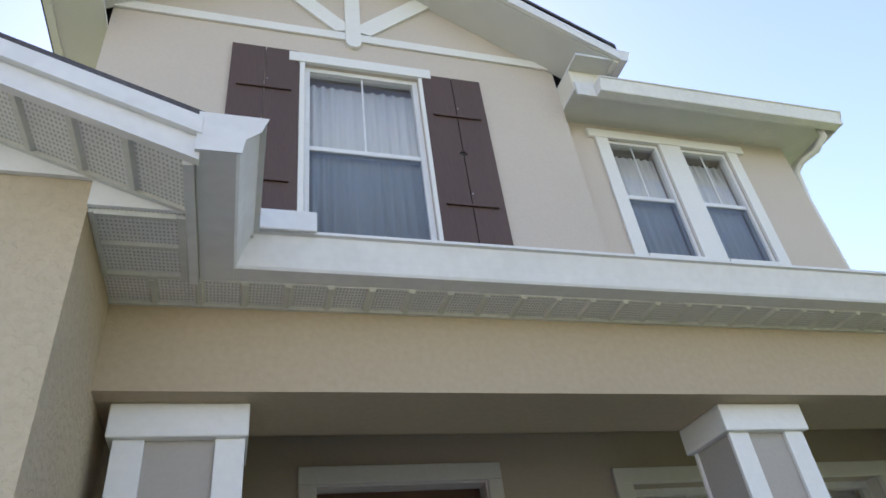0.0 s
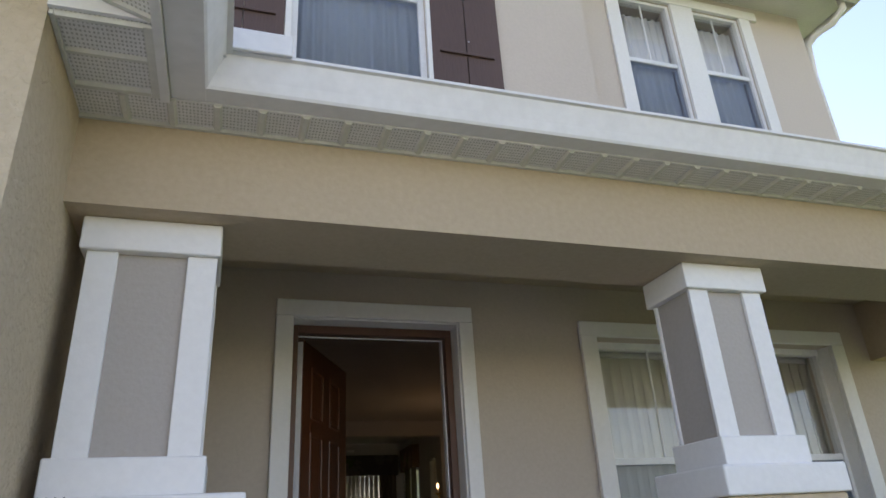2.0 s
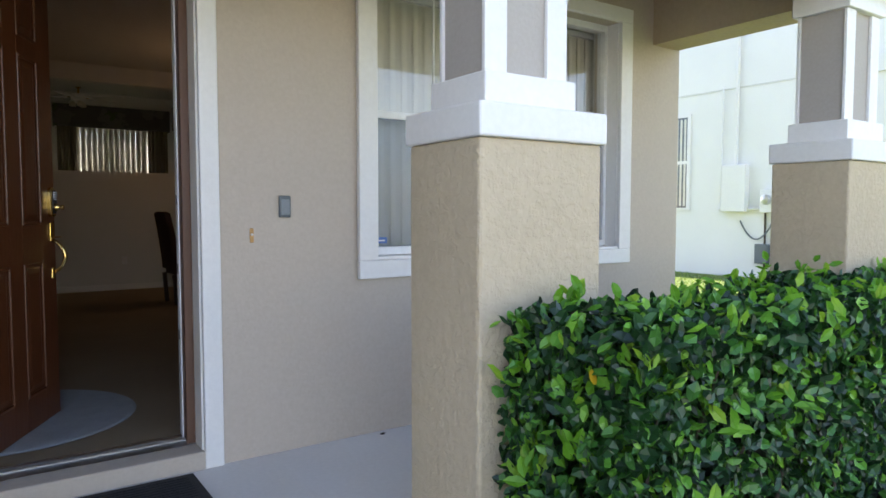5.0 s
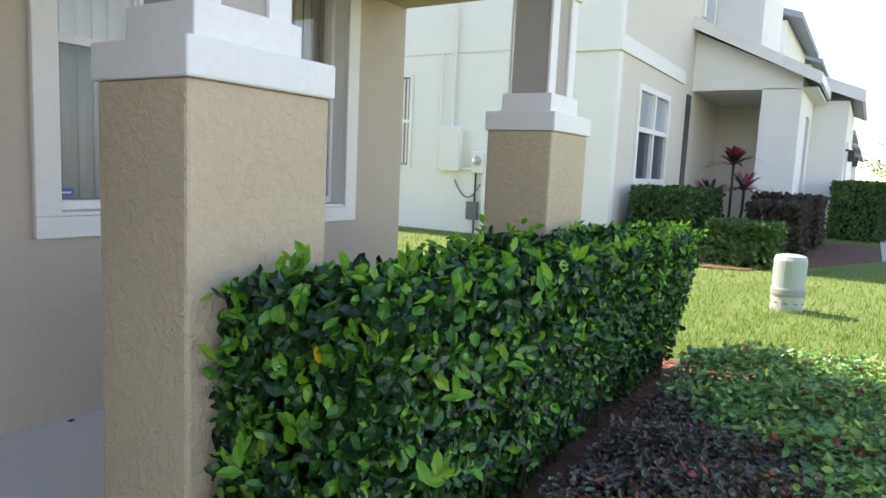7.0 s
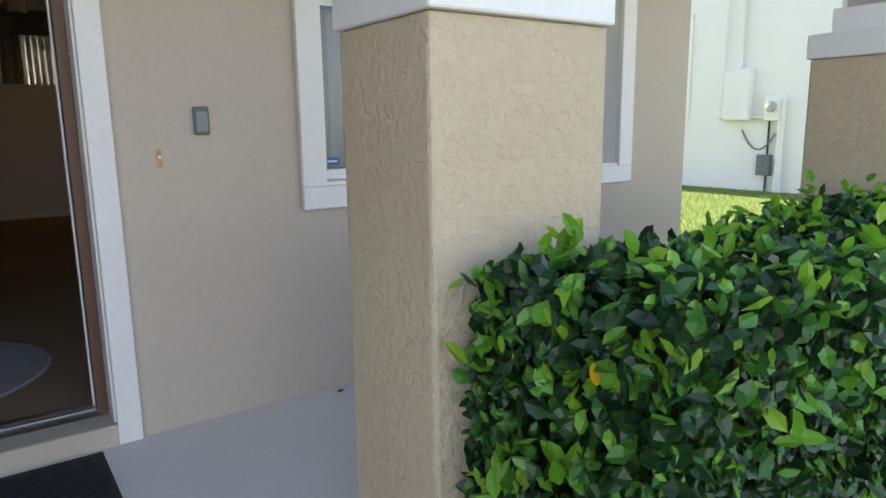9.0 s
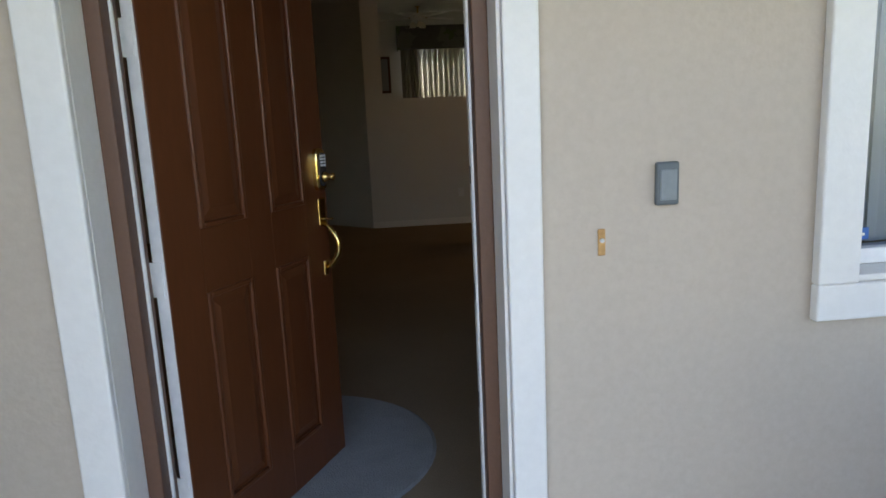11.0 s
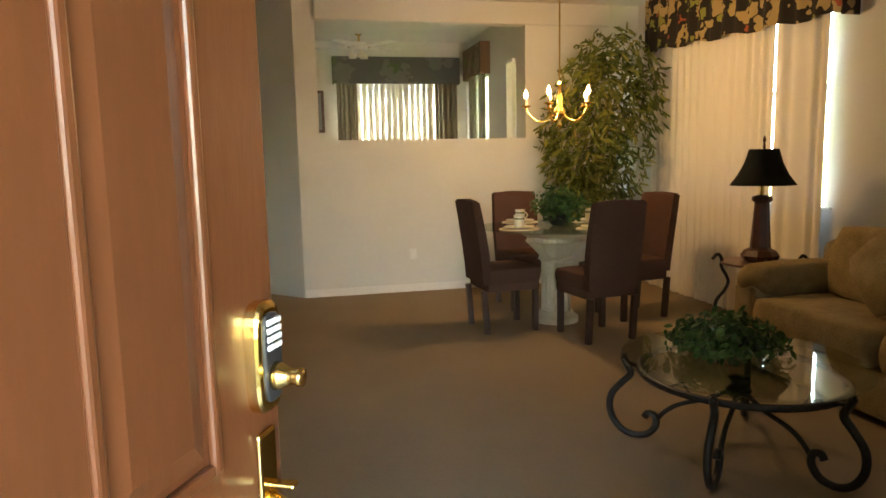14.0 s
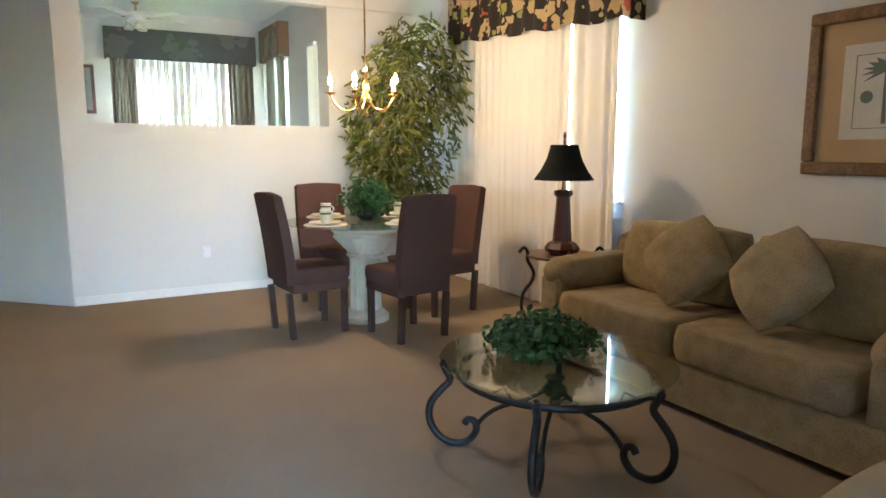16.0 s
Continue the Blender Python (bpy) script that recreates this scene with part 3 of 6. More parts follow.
for nm, x0, x1 in (("left", 2.651, 2.664), ("right", 4.611, 4.629)):
    structure("window_reveal_" + nm, B(x0, x1, FY + 0.0005, FY + 0.099, 0.985, 2.559), TRIM, "white painted reveal of the porch window", "trim")
# vertical blinds
BLIND = mat("ivory_vinyl_blind", (0.70, 0.68, 0.60), 0.6, scale=5, grain=50)


def vertical_blind(x0, x1, y, z0, z1, turn, label, step=0.082, axis=None):
    b = thing("vertical_blind", label, "blind", axis or pose(x0, y, z0))
    h, w = z1 - z0, 0.089
    part("head_rail", B(0, x1 - x0, -0.02, 0.02, h, h + 0.04, 0.004), VINYL, b)
    bm = bmesh.new()
    prism(bm, [(-w / 2, 0.0), (0, 0.006), (w / 2, 0.0), (w / 2, 0.0015), (0, 0.0075), (-w / 2, 0.0015)], 'z', 0.01, h)
    me = mesh("slat", bm, BLIND)
    n = int((x1 - x0) / step)
    for i in range(n):
        ob = new("slat", me)
        ob.parent = b
        ob.matrix_local = pose(w / 2 + step * i + 0.005, 0, 0, 0, 0, turn + random.uniform(-4, 4))
    return b


vertical_blind(2.58, 3.60, IY + 0.03, 1.0, 2.50, 7, "closed ivory vertical blind behind the porch window")
vertical_blind(3.66, 4.93, IY + 0.03, 1.0, 2.50, 7, "closed ivory vertical blind behind the porch window")
# small blue patch with a white bar across it, at the lower pane
BLUE_PATCH = mat("blue_patch", (0.03, 0.13, 0.42), 0.5)
s = single("window_sticker", B(2.72, 2.80, FY + 0.1195, FY + 0.1225, 1.05, 1.085), BLUE_PATCH, "small blue patch on the porch window", "sticker")
box_bm = B(2.735, 2.785, FY + 0.1165, FY + 0.119, 1.062, 1.07)
part("mark", box_bm, TRIM, s)

# door surround
for nm, q in (("left", (0.622, 0.722, 0.0, 2.615)), ("right", (1.716, 1.806, 0.0, 2.615)), ("head", (0.622, 1.806, 2.615, 2.716))):
    structure("trim_door_" + nm, B(q[0], q[1], FY - 0.03, FY - 0.001, q[2], q[3], 0.006), TRIM, "white raised band round the front door", "trim")
structure("door_reveal_left", B(0.7105, 0.722, FY - 0.001, 3.998, 0.088, 2.619), TRIM, "white painted reveal of the door opening", "trim")
structure("door_reveal_right", B(1.708, 1.7195, FY - 0.001, 3.998, 0.088, 2.619), TRIM, "white painted reveal of the door opening", "trim")
structure("door_reveal_head", B(0.722, 1.708, FY - 0.001, 3.998, 2.607, 2.619), TRIM, "white painted reveal over the door", "trim")
structure("door_step", B(0.711, 1.719, FY - 0.028, 4.0, -0.05, 0.086, 0.008), STUCCO_SMOOTH, "beige painted masonry step under the door", "step")
fr = structure("door_frame", B(0.722, 0.763, 3.985, 4.107, 0.09, 2.606, 0.004), FRAME_BROWN, "brown painted front door frame", "frame")
part("jamb", B(1.667, 1.708, 3.985, 4.107, 0.09, 2.606, 0.004), FRAME_BROWN, fr)
part("head_jamb", B(0.763, 1.667, 3.985, 4.107, 2.555, 2.606, 0.004), FRAME_BROWN, fr)
part("weatherstrip", B(0.763, 0.770, 4.046, 4.058, 0.11, 2.555), VINYL, fr, "white weatherstrip")
part("weatherstrip", B(1.660, 1.667, 4.046, 4.058, 0.11, 2.555), VINYL, fr, "white weatherstrip")
part("weatherstrip", B(0.770, 1.660, 4.046, 4.058, 2.548, 2.555), VINYL, fr, "white weatherstrip")
part("inner_stop", B(1.664, 1.672, 4.059, 4.108, 0.11, 2.555), VINYL, fr, "white inner jamb face")
for z in (0.62, 0.95, 1.29):
    part("strike_plate", B(1.6615, 1.6638, 4.070, 4.093, z - 0.024, z + 0.024, 0.0008), mat("dull_steel", (0.16, 0.16, 0.17), 0.5, 0.6), fr, "dull steel strike plate")
sill = structure("door_threshold", prism(bmesh.new(), [(3.975, 0.088), (4.0, 0.100), (4.05, 0.108), (4.112, 0.100), (4.112, 0.088)], 'x', 0.7235, 1.7065), STEEL, "grooved metal door threshold", "threshold")
for i in range(4):
    part("ridge", B(0.764, 1.666, 4.006 + 0.014 * i, 4.012 + 0.014 * i, 0.103, 0.112), STEEL, sill)


# front door, standing open
DW, DH = 0.925, 2.435
door = structure("door_1", B(0, DW, 0.0065, 0.0385, 0, DH), DOOR_BROWN, "brown six-panel front door standing open inwards", "door")
door.matrix_world = pose(0.808, 4.098, 0.112, 0, 0, 63.7) @ Matrix.Diagonal((0.955, 1, 1, 1))
zs = (0, 0.17, 0.855, 1.05, 1.905, 1.99, 2.30, DH)
xs = (0, 0.157, 0.392, 0.533, 0.758, DW)
for a, b in ((0, 1), (2, 3), (4, 5)):
    part("stile", B(xs[a], xs[b], 0, 0.045, 0, DH, 0.002), DOOR_BROWN, door)
for a, b in ((0, 1), (2, 3), (4, 5), (6, 7)):
    for c, e in ((1, 2), (3, 4)):
        part("rail", B(xs[c], xs[e], 0, 0.045, zs[a], zs[b]), DOOR_BROWN, door)
for a, b in ((1, 2), (3, 4), (5, 6)):
    for c, e in ((1, 2), (3, 4)):
        x0, x1, z0, z1 = xs[c], xs[e], zs[a], zs[b]
        for nm, q in (("moulding", ((x0, x0 + 0.018), (z0, z1))), ("moulding", ((x1 - 0.018, x1), (z0, z1))), ("moulding", ((x0 + 0.018, x1 - 0.018), (z0, z0 + 0.018))), ("moulding", ((x0 + 0.018, x1 - 0.018), (z1 - 0.018, z1)))):
            (a0, a1), (b0, b1) = q
            part(nm, B(a0, a1, -0.007, 0.0065, b0, b1, 0.005), DOOR_BROWN, door)
        bm = bmesh.new()
        i0, i1 = 0.026, 0.055
        lo = [bm.verts.new((x, 0.0062, z)) for x, z in ((x0 + i0, z0 + i0), (x1 - i0, z0 + i0), (x1 - i0, z1 - i0), (x0 + i0, z1 - i0))]
        hi = [bm.verts.new((x, -0.001, z)) for x, z in ((x0 + i1, z0 + i1), (x1 - i1, z0 + i1), (x1 - i1, z1 - i1), (x0 + i1, z1 - i1))]
        bm.faces.new(hi)
        for k in range(4):
            bm.faces.new((lo[k], lo[(k + 1) % 4], hi[(k + 1) % 4], hi[k]))
        bmesh.ops.recalc_face_normals(bm, faces=bm.faces)
        part("raised_panel", bm, DOOR_BROWN, door)
part("edge_strip", B(-0.003, 0.0, 0.004, 0.043, 0.01, DH - 0.01), VINYL, door, "white painted hinge edge")
for z in (0.28, 0.93, 1.58, 2.2):
    h = part("hinge", B(-0.006, -0.0035, 0.012, 0.056, z - 0.05, z + 0.05, 0.001), VINYL, door, "white painted hinge")
    part("knuckle", tube(bmesh.new(), [(-0.010, 0.054, z - 0.05), (-0.010, 0.054, z + 0.05)], 0.006, 10), VINYL, h)
# keypad deadbolt
KX, KZ = 0.872, 1.172


def rounded_plate(hw, hh, y0, y1, rim):
    """An upright plate with well-rounded corners and a sloped rim, its face towards -y."""
    bm = bmesh.new()
    rings = []
    for inset, y in ((0, y1), (0, y0 + rim * 0.6), (rim * 0.35, y0 + rim * 0.18), (rim, y0)):
        ring = []
        for k in range(28):
            a = 2 * math.pi * k / 28
            c, s = math.cos(a), math.sin(a)
            ring.append(bm.verts.new((KX + (hw - inset) * math.copysign(abs(c) ** 0.55, c), y, KZ + (hh - inset) * math.copysign(abs(s) ** 0.55, s))))
        rings.append(ring)
    for p, q in zip(rings, rings[1:]):
        for k in range(28):
            bm.faces.new((p[k], p[(k + 1) % 28], q[(k + 1) % 28], q[k]))
    bm.faces.new(rings[0]), bm.faces.new(rings[-1])
    bmesh.ops.recalc_face_normals(bm, faces=bm.faces)
    return bm


db = part("deadbolt", rounded_plate(0.038, 0.080, -0.022, -0.0005, 0.010), BRASS, door, "brass keypad deadbolt")
part("keypad_face", rounded_plate(0.026, 0.064, -0.027, -0.0205, 0.005), BLACK, db, "black keypad face")
for r in range(4):
    for c in range(2):
        part("key", B(KX - 0.020 + 0.022 * c, KX - 0.002 + 0.022 * c, -0.030, -0.0265, KZ + 0.012 + 0.012 * r, KZ + 0.020 + 0.012 * r, 0.001), VINYL, db, "white number key")
part("turn_knob", lathe(bmesh.new(), [(0.021, 0), (0.019, 0.009), (0.013, 0.020), (0.011, 0.031), (0.014, 0.036), (0.013, 0.042), (0.004, 0.044)], 18, pose(KX, -0.027, KZ - 0.028, 90)), BRASS, db, smooth=True)
# handle set
HX = 0.872
hs = part("handle_plate", B(HX - 0.026, HX + 0.026, -0.010, -0.0005, 0.955, 1.062, 0.006), BRASS, door, "brass handle set")
part("foot_plate", B(HX - 0.016, HX + 0.016, -0.010, -0.0005, 0.755, 0.815, 0.005), BRASS, hs)
part("thumb_latch", B(HX - 0.010, HX + 0.010, -0.050, -0.009, 0.978, 0.985, 0.003), BRASS, hs)
pts = [(HX, -0.008 - 0.062 * math.sin(math.pi * k / 12) ** 0.75, 0.965 - 0.18 * k / 12) for k in range(13)]
part("pull", tube(bmesh.new(), pts, [0.008 + 0.003 * math.sin(math.pi * k / 12) for k in range(13)], 12), BRASS, hs, smooth=True)

# bell box, old bell mark, debris on the slab
b = thing("doorbell", "small grey plastic doorbell box on the wall", "doorbell", pose(2.134, FY - 0.001, 1.258))
GREY_PLASTIC = mat("grey_plastic", (0.13, 0.15, 0.16), 0.5, scale=12, grain=80)
part("case", B(-0.030, 0.030, -0.020, 0, -0.055, 0.055, 0.006), GREY_PLASTIC, b)
part("face", B(-0.022, 0.022, -0.024, -0.019, -0.042, 0.036, 0.003), mat("grey_plastic_face", (0.24, 0.27, 0.28), 0.4), b)
o = thing("bell_button", "worn brass bell button with scraped paint", "doorbell", pose(1.965, FY - 0.001, 1.115))
part("plate", B(-0.010, 0.010, -0.006, 0, -0.035, 0.035, 0.003), mat("worn_brass", (0.62, 0.36, 0.14), 0.5, 0.4, col2=(0.45, 0.25, 0.10), scale=30), o)
part("button", lathe(bmesh.new(), [(0.006, 0), (0.006, 0.004), (0.004, 0.006)], 14, pose(0, -0.006, 0.005, 90)), TRIM, o)
single("dead_leaf", lathe(bmesh.new(), [(0.002, 0), (0.016, 0.006), (0.010, 0.011), (0.001, 0.012)], 7, pose(0, 0, 0) @ Matrix.Diagonal((1.2, 0.5, 1, 1))), mat("dry_leaf", (0.05, 0.035, 0.02)), "small dark dry leaf lying on the porch", "leaf", pose(2.66, 3.80, 0))
RUBBER = mat("black_rubber", (0.02, 0.021, 0.024), 0.8, col2=(0.012, 0.012, 0.014), scale=30, grain=200, bump=0.8, bump_scale=120)
m_ = thing("doormat", "black ribbed rubber doormat on the porch", "doormat", pose(0.92, 3.36, 0.001))
part("pad", B(0, 0.73, 0, 0.45, 0, 0.008, 0.003), RUBBER, m_)
for i in range(14):
    part("rib", B(0.04, 0.69, 0.035 + 0.028 * i, 0.049 + 0.028 * i, 0.008, 0.012), RUBBER, m_)


# ---- porch columns ----
def column(x0, x1, s0, s1, c0, c1, top):
    """A stuccoed pier with a stepped white cap and a panelled box column up to the beam."""
    c = thing("porch_column", "panelled white box column on a rough tan stucco pier", "column", pose((x0 + x1) / 2, 2.55, 0), "porch columns")
    ox = -(x0 + x1) / 2

    def bx(a0, a1, b0, b1, z0, z1, bev=0.006):
        return B(a0 + ox, a1 + ox, b0 - 2.55, b1 - 2.55, z0, z1, bev)
    part("pier", bx(x0 + 0.012, x1 - 0.012, 2.335, 2.765, -0.12, top, 0.012), STUCCO, c, "rough tan stucco pier")
    part("sill_cap", bx(x0, x1, 2.318, 2.780, top, top + 0.113, 0.008), TRIM, c)
    part("plinth", bx(s0 - 0.020, s1 + 0.020, 2.385, 2.715, top + 0.113, top + 0.228, 0.006), TRIM, c)
    part("shaft", bx(s0 + 0.012, s1 - 0.012, 2.432, 2.668, top + 0.228, 2.338, 0.002), STUCCO_PANEL, c, "grey stucco inset panel")
    for a in (s0, s1 - 0.098):
        part("corner_board", bx(a, a + 0.098, 2.414, 2.4315, top + 0.228, 2.338, 0.003), TRIM, c)
        part("corner_board", bx(a, a + 0.098, 2.6685, 2.686, top + 0.228, 2.338, 0.003), TRIM, c)
    part("capital", bx(c0, c1, 2.392, 2.708, 2.338, 2.4565, 0.006), TRIM, c)
    return c


STUCCO_PANEL = mat("stucco_panel", (0.44, 0.40, 0.355), 0.9, col2=(0.41, 0.37, 0.325), scale=1.5, grain=60, bump=0.12, bump_scale=60, spec=0.2)
column(2.192, 2.785, 2.285, 2.668, 2.262, 2.69, 1.478)
c1 = column(-0.163, 0.464, -0.095, 0.322, -0.117, 0.332, 1.436)
for k in range(4):
    part("nail_hole", lathe(bmesh.new(), [(0.004, 0), (0.003, 0.001)], 8, pose(-0.24 + 0.022 * k, 2.317 - 2.55, 1.546, 90)), HOLE, c1)
column(4.665, 5.258, 4.770, 5.153, 4.747, 5.175, 1.508)
# ---- garden ----
def leaf_mat(name, cols, rough=0.45, through=0.35):
    """Leaf colours picked leaf by leaf, with light shining through."""
    m = bpy.data.materials.new(name)
    m.use_nodes = True
    n, l = m.node_tree.nodes, m.node_tree.links
    b = n["Principled BSDF"]
    geo, ramp = n.new("ShaderNodeNewGeometry"), n.new("ShaderNodeValToRGB")
    ramp.color_ramp.interpolation = 'LINEAR'
    while len(ramp.color_ramp.elements) < len(cols):
        ramp.color_ramp.elements.new(0.5)
    for e, (pos, c) in zip(ramp.color_ramp.elements, cols):
        e.position, e.color = pos, (*c, 1)
    l.new(geo.outputs["Random Per Island"], ramp.inputs[0])
    l.new(ramp.outputs[0], b.inputs["Base Color"])
    b.inputs["Roughness"].default_value = rough
    tr, mx = n.new("ShaderNodeBsdfTranslucent"), n.new("ShaderNodeMixShader")
    l.new(ramp.outputs[0], tr.inputs[0])
    mx.inputs[0].default_value = through
    l.new(b.outputs[0], mx.inputs[1]), l.new(tr.outputs[0], mx.inputs[2])
    l.new(mx.outputs[0], n["Material Output"].inputs[0])
    return m


def leaf_mesh(name, places, normals, sizes, material, rng, wide=0.55, fold=0.18, tilt=0.6, lift=0.0):
    """One mesh of many folded, pointed leaves, each near its place and roughly facing its normal."""
    n = len(places)
    nrm = normals + rng.normal(0, tilt, (n, 3))
    nrm /= np.linalg.norm(nrm, axis=1)[:, None]
    ref = rng.normal(0, 1, (n, 3))
    ref[:, 2] += lift
    t = ref - (ref * nrm).sum(1)[:, None] * nrm
    t /= np.linalg.norm(t, axis=1)[:, None]
    s = np.cross(nrm, t)
    L = sizes[:, None]
    v = np.stack([places, places + L * (0.38 * t + wide * 0.5 * s), places + L * (0.78 * t + wide * 0.36 * s), places + L * t - L * 0.1 * nrm,
                  places + L * (0.78 * t - wide * 0.36 * s), places + L * (0.38 * t - wide * 0.5 * s), places + L * (0.5 * t) - L * fold * nrm], 1).reshape(-1, 3)
    base = np.arange(n)[:, None] * 7
    tri = np.array([[0, 1, 6], [1, 2, 6], [2, 3, 6], [3, 4, 6], [4, 5, 6], [5, 0, 6]])
    f = (base[:, :, None] + tri[None]).reshape(-1, 3)
    me = bpy.data.meshes.new(name)
    me.from_pydata(v.tolist(), [], f.tolist())
    me.materials.append(material)
    return me


def box_shell(rng, n, x0, x1, y0, y1, z0, z1, depth, lump=0.05, taper=0.0, faces="xXyYZ"):
    """Points on a clipped box of leaves, with outward normals; uneven, rounded and thinning inwards."""
    lx, ly, lz = x1 - x0, y1 - y0, z1 - z0
    area = {'x': ly * lz, 'X': ly * lz, 'y': lx * lz, 'Y': lx * lz, 'Z': lx * ly}
    tot = sum(area[f] for f in faces)
    P, N = [], []
    for f in faces:
        k = max(1, int(n * area[f] / tot))
        u, v = rng.random(k), rng.random(k)
        d = rng.random(k) ** 2 * depth
        if f in 'xX':
            p = np.stack([np.full(k, x0) + d if f == 'x' else np.full(k, x1) - d, y0 + u * ly, z0 + v * lz], 1)
            nn = np.tile([-1.0 if f == 'x' else 1.0, 0, 0.25], (k, 1))
        elif f in 'yY':
            p = np.stack([x0 + u * lx, np.full(k, y0) + d if f == 'y' else np.full(k, y1) - d, z0 + v * lz], 1)
            nn = np.tile([0, -1.0 if f == 'y' else 1.0, 0.25], (k, 1))
        else:
            p = np.stack([x0 + u * lx, y0 + v * ly, np.full(k, z1) - d], 1)
            nn = np.tile([0, 0, 1.0], (k, 1))
        P.append(p), N.append(nn)
    P, N = np.concatenate(P), np.concatenate(N)
    c = np.array([(x0 + x1) / 2, (y0 + y1) / 2, (z0 + z1) / 2])
    w = np.sin(P[:, 0] * 5.1 + 1) * np.cos(P[:, 2] * 6.3) + np.sin(P[:, 1] * 7.7 + P[:, 0] * 2.3) + 0.6 * np.sin(P[:, 0] * 13.0 + P[:, 2] * 9.0)
    P = P + N * (lump * 0.5 * w)[:, None]
    if taper:
        k = 1 - taper * (1 - (P[:, 2] - z0) / lz)
        P[:, 1] = y1 + (P[:, 1] - y1) * k
    return P, N


rng = np.random.default_rng(7)
GREENS = [(0.0, (0.007, 0.027, 0.010)), (0.50, (0.018, 0.080, 0.020)), (0.78, (0.046, 0.185, 0.028)), (0.93, (0.11, 0.34, 0.036)), (1.0, (0.22, 0.46, 0.045))]
HEDGE = leaf_mat("hedge_leaf", GREENS, 0.36, 0.18)
LIME = leaf_mat("young_leaf", [(0.0, (0.09, 0.30, 0.02)), (0.6, (0.16, 0.42, 0.03)), (1.0, (0.29, 0.50, 0.04))], 0.4, 0.45)
TWIG = mat("twig_bark", (0.07, 0.05, 0.035), 0.9, grain=90, bump=0.4)


def hedge(name, x0, x1, y0, y1, z0, z1, n, size, label, material, twigs=40, depth=0.16, lump=0.05, shoots=0, taper=0.0, group=""):
    h = thing(name, label, "hedge", pose((x0 + x1) / 2, (y0 + y1) / 2, z0), group)
    o = np.array([(x0 + x1) / 2, (y0 + y1) / 2, z0])
    P, N = box_shell(rng, n, x0, x1, y0, y1, z0 + 0.06, z1, depth, lump, taper)
    fo = new("foliage", leaf_mesh("foliage", P - o, N, rng.uniform(0.65, 1.25, len(P)) * size, material, rng, wide=0.66, lift=0.5))
    fo.parent = h
    tagged(fo, kind="stuff")
    if shoots:
        k = shoots
        Q, M = box_shell(rng, k, x0, x1, y0, y1, z0 + 0.25, z1 + 0.02, 0.02, lump, taper)
        Q = np.repeat(Q, 5, 0) + rng.normal(0, 0.018, (len(Q) * 5, 3))
        M = np.repeat(M, 5, 0)
        yo = new("new_growth", leaf_mesh("new_growth", Q - o, M, rng.uniform(0.8, 1.35, len(Q)) * size, LIME, rng, wide=0.5, lift=1.2))
        yo.parent = h
        tagged(yo, "lime green young leaves", kind="stuff")
    bm = bmesh.new()
    for i in range(twigs):
        x, y = rng.uniform(x0 + 0.1, x1 - 0.1), rng.uniform(y0 + 0.15, y1 - 0.1)
        p = [(x + rng.normal(0, 0.02), y, z0 - 0.02), (x + rng.normal(0, 0.05), y + rng.normal(0, 0.04), z0 + (z1 - z0) * 0.4), (x + rng.normal(0, 0.1), y + rng.normal(0, 0.08), z1 - 0.1)]
        tube(bm, [Vector(q) - Vector(o) for q in p], [0.009, 0.007, 0.003], 5)
    tagged(part("branchwork", bm, TWIG, h), kind="stuff")
    # near-black core added inside, standing in for the shade between the leaves
    k = 0.17
    part("shade_core", lathe(bmesh.new(), [(0.4, z0 + 0.1 - o[2]), (0.5, (z1 - z0) * 0.5), (0.44, z1 - k - o[2])], 16, Matrix.Diagonal((max(x1 - x0 - 2 * k, 0.1), max(y1 - y0 - 2 * k, 0.1), 1, 1))), mat("hedge_shade_core", (0.012, 0.022, 0.008), 0.95, grain=40, bump=0.8, bump_scale=30), h)
    return h


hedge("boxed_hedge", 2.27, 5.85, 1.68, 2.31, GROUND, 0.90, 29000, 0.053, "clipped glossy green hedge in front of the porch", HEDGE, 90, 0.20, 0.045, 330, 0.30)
yl = single("yellow_leaf", lathe(bmesh.new(), [(0.002, 0), (0.018, 0.003), (0.022, 0.006), (0.003, 0.008)], 9, pose(0, 0, 0, 70, 0, 20)), mat("yellow_leaf_skin", (0.75, 0.42, 0.02), 0.5), "single yellow leaf on the hedge's front", "leaf", pose(2.25, 1.885, 0.775))

hedge_ob = bpy.data.objects["boxed_hedge"]
for sx_, sy_, sz_, k_ in ((2.40, 1.76, 0.70, 7), (2.50, 2.19, 0.93, 8), (2.62, 1.70, 0.62, 5), (2.25, 1.95, 0.55, 6), (2.24, 2.12, 0.42, 6), (2.36, 1.86, 0.52, 7), (2.95, 1.68, 0.66, 5), (2.74, 1.95, 0.92, 5), (3.15, 1.80, 0.93, 6), (3.05, 1.62, 0.90, 7), (2.25, 2.25, 0.70, 4), (3.60, 1.72, 0.91, 6), (2.55, 1.72, 0.38, 6), (4.10, 1.68, 0.93, 6)):
    o_ = np.array([sx_, sy_, sz_]) - np.array(hedge_ob.location)
    N_ = rng.normal(0, 0.5, (k_, 3)) + np.array([-0.5, -0.8, 0.5])
    sh = new("young_shoot", leaf_mesh("young_shoot", o_ + rng.normal(0, 0.016, (k_, 3)), N_, rng.uniform(0.06, 0.085, k_), LIME, rng, wide=0.48, fold=0.10, tilt=0.3, lift=1.6))
    sh.parent = hedge_ob
sp = thing("sprinkler_head", "small black lawn sprinkler head beside the hedge", "sprinkler", pose(2.20, 2.03, GROUND + 0.02))
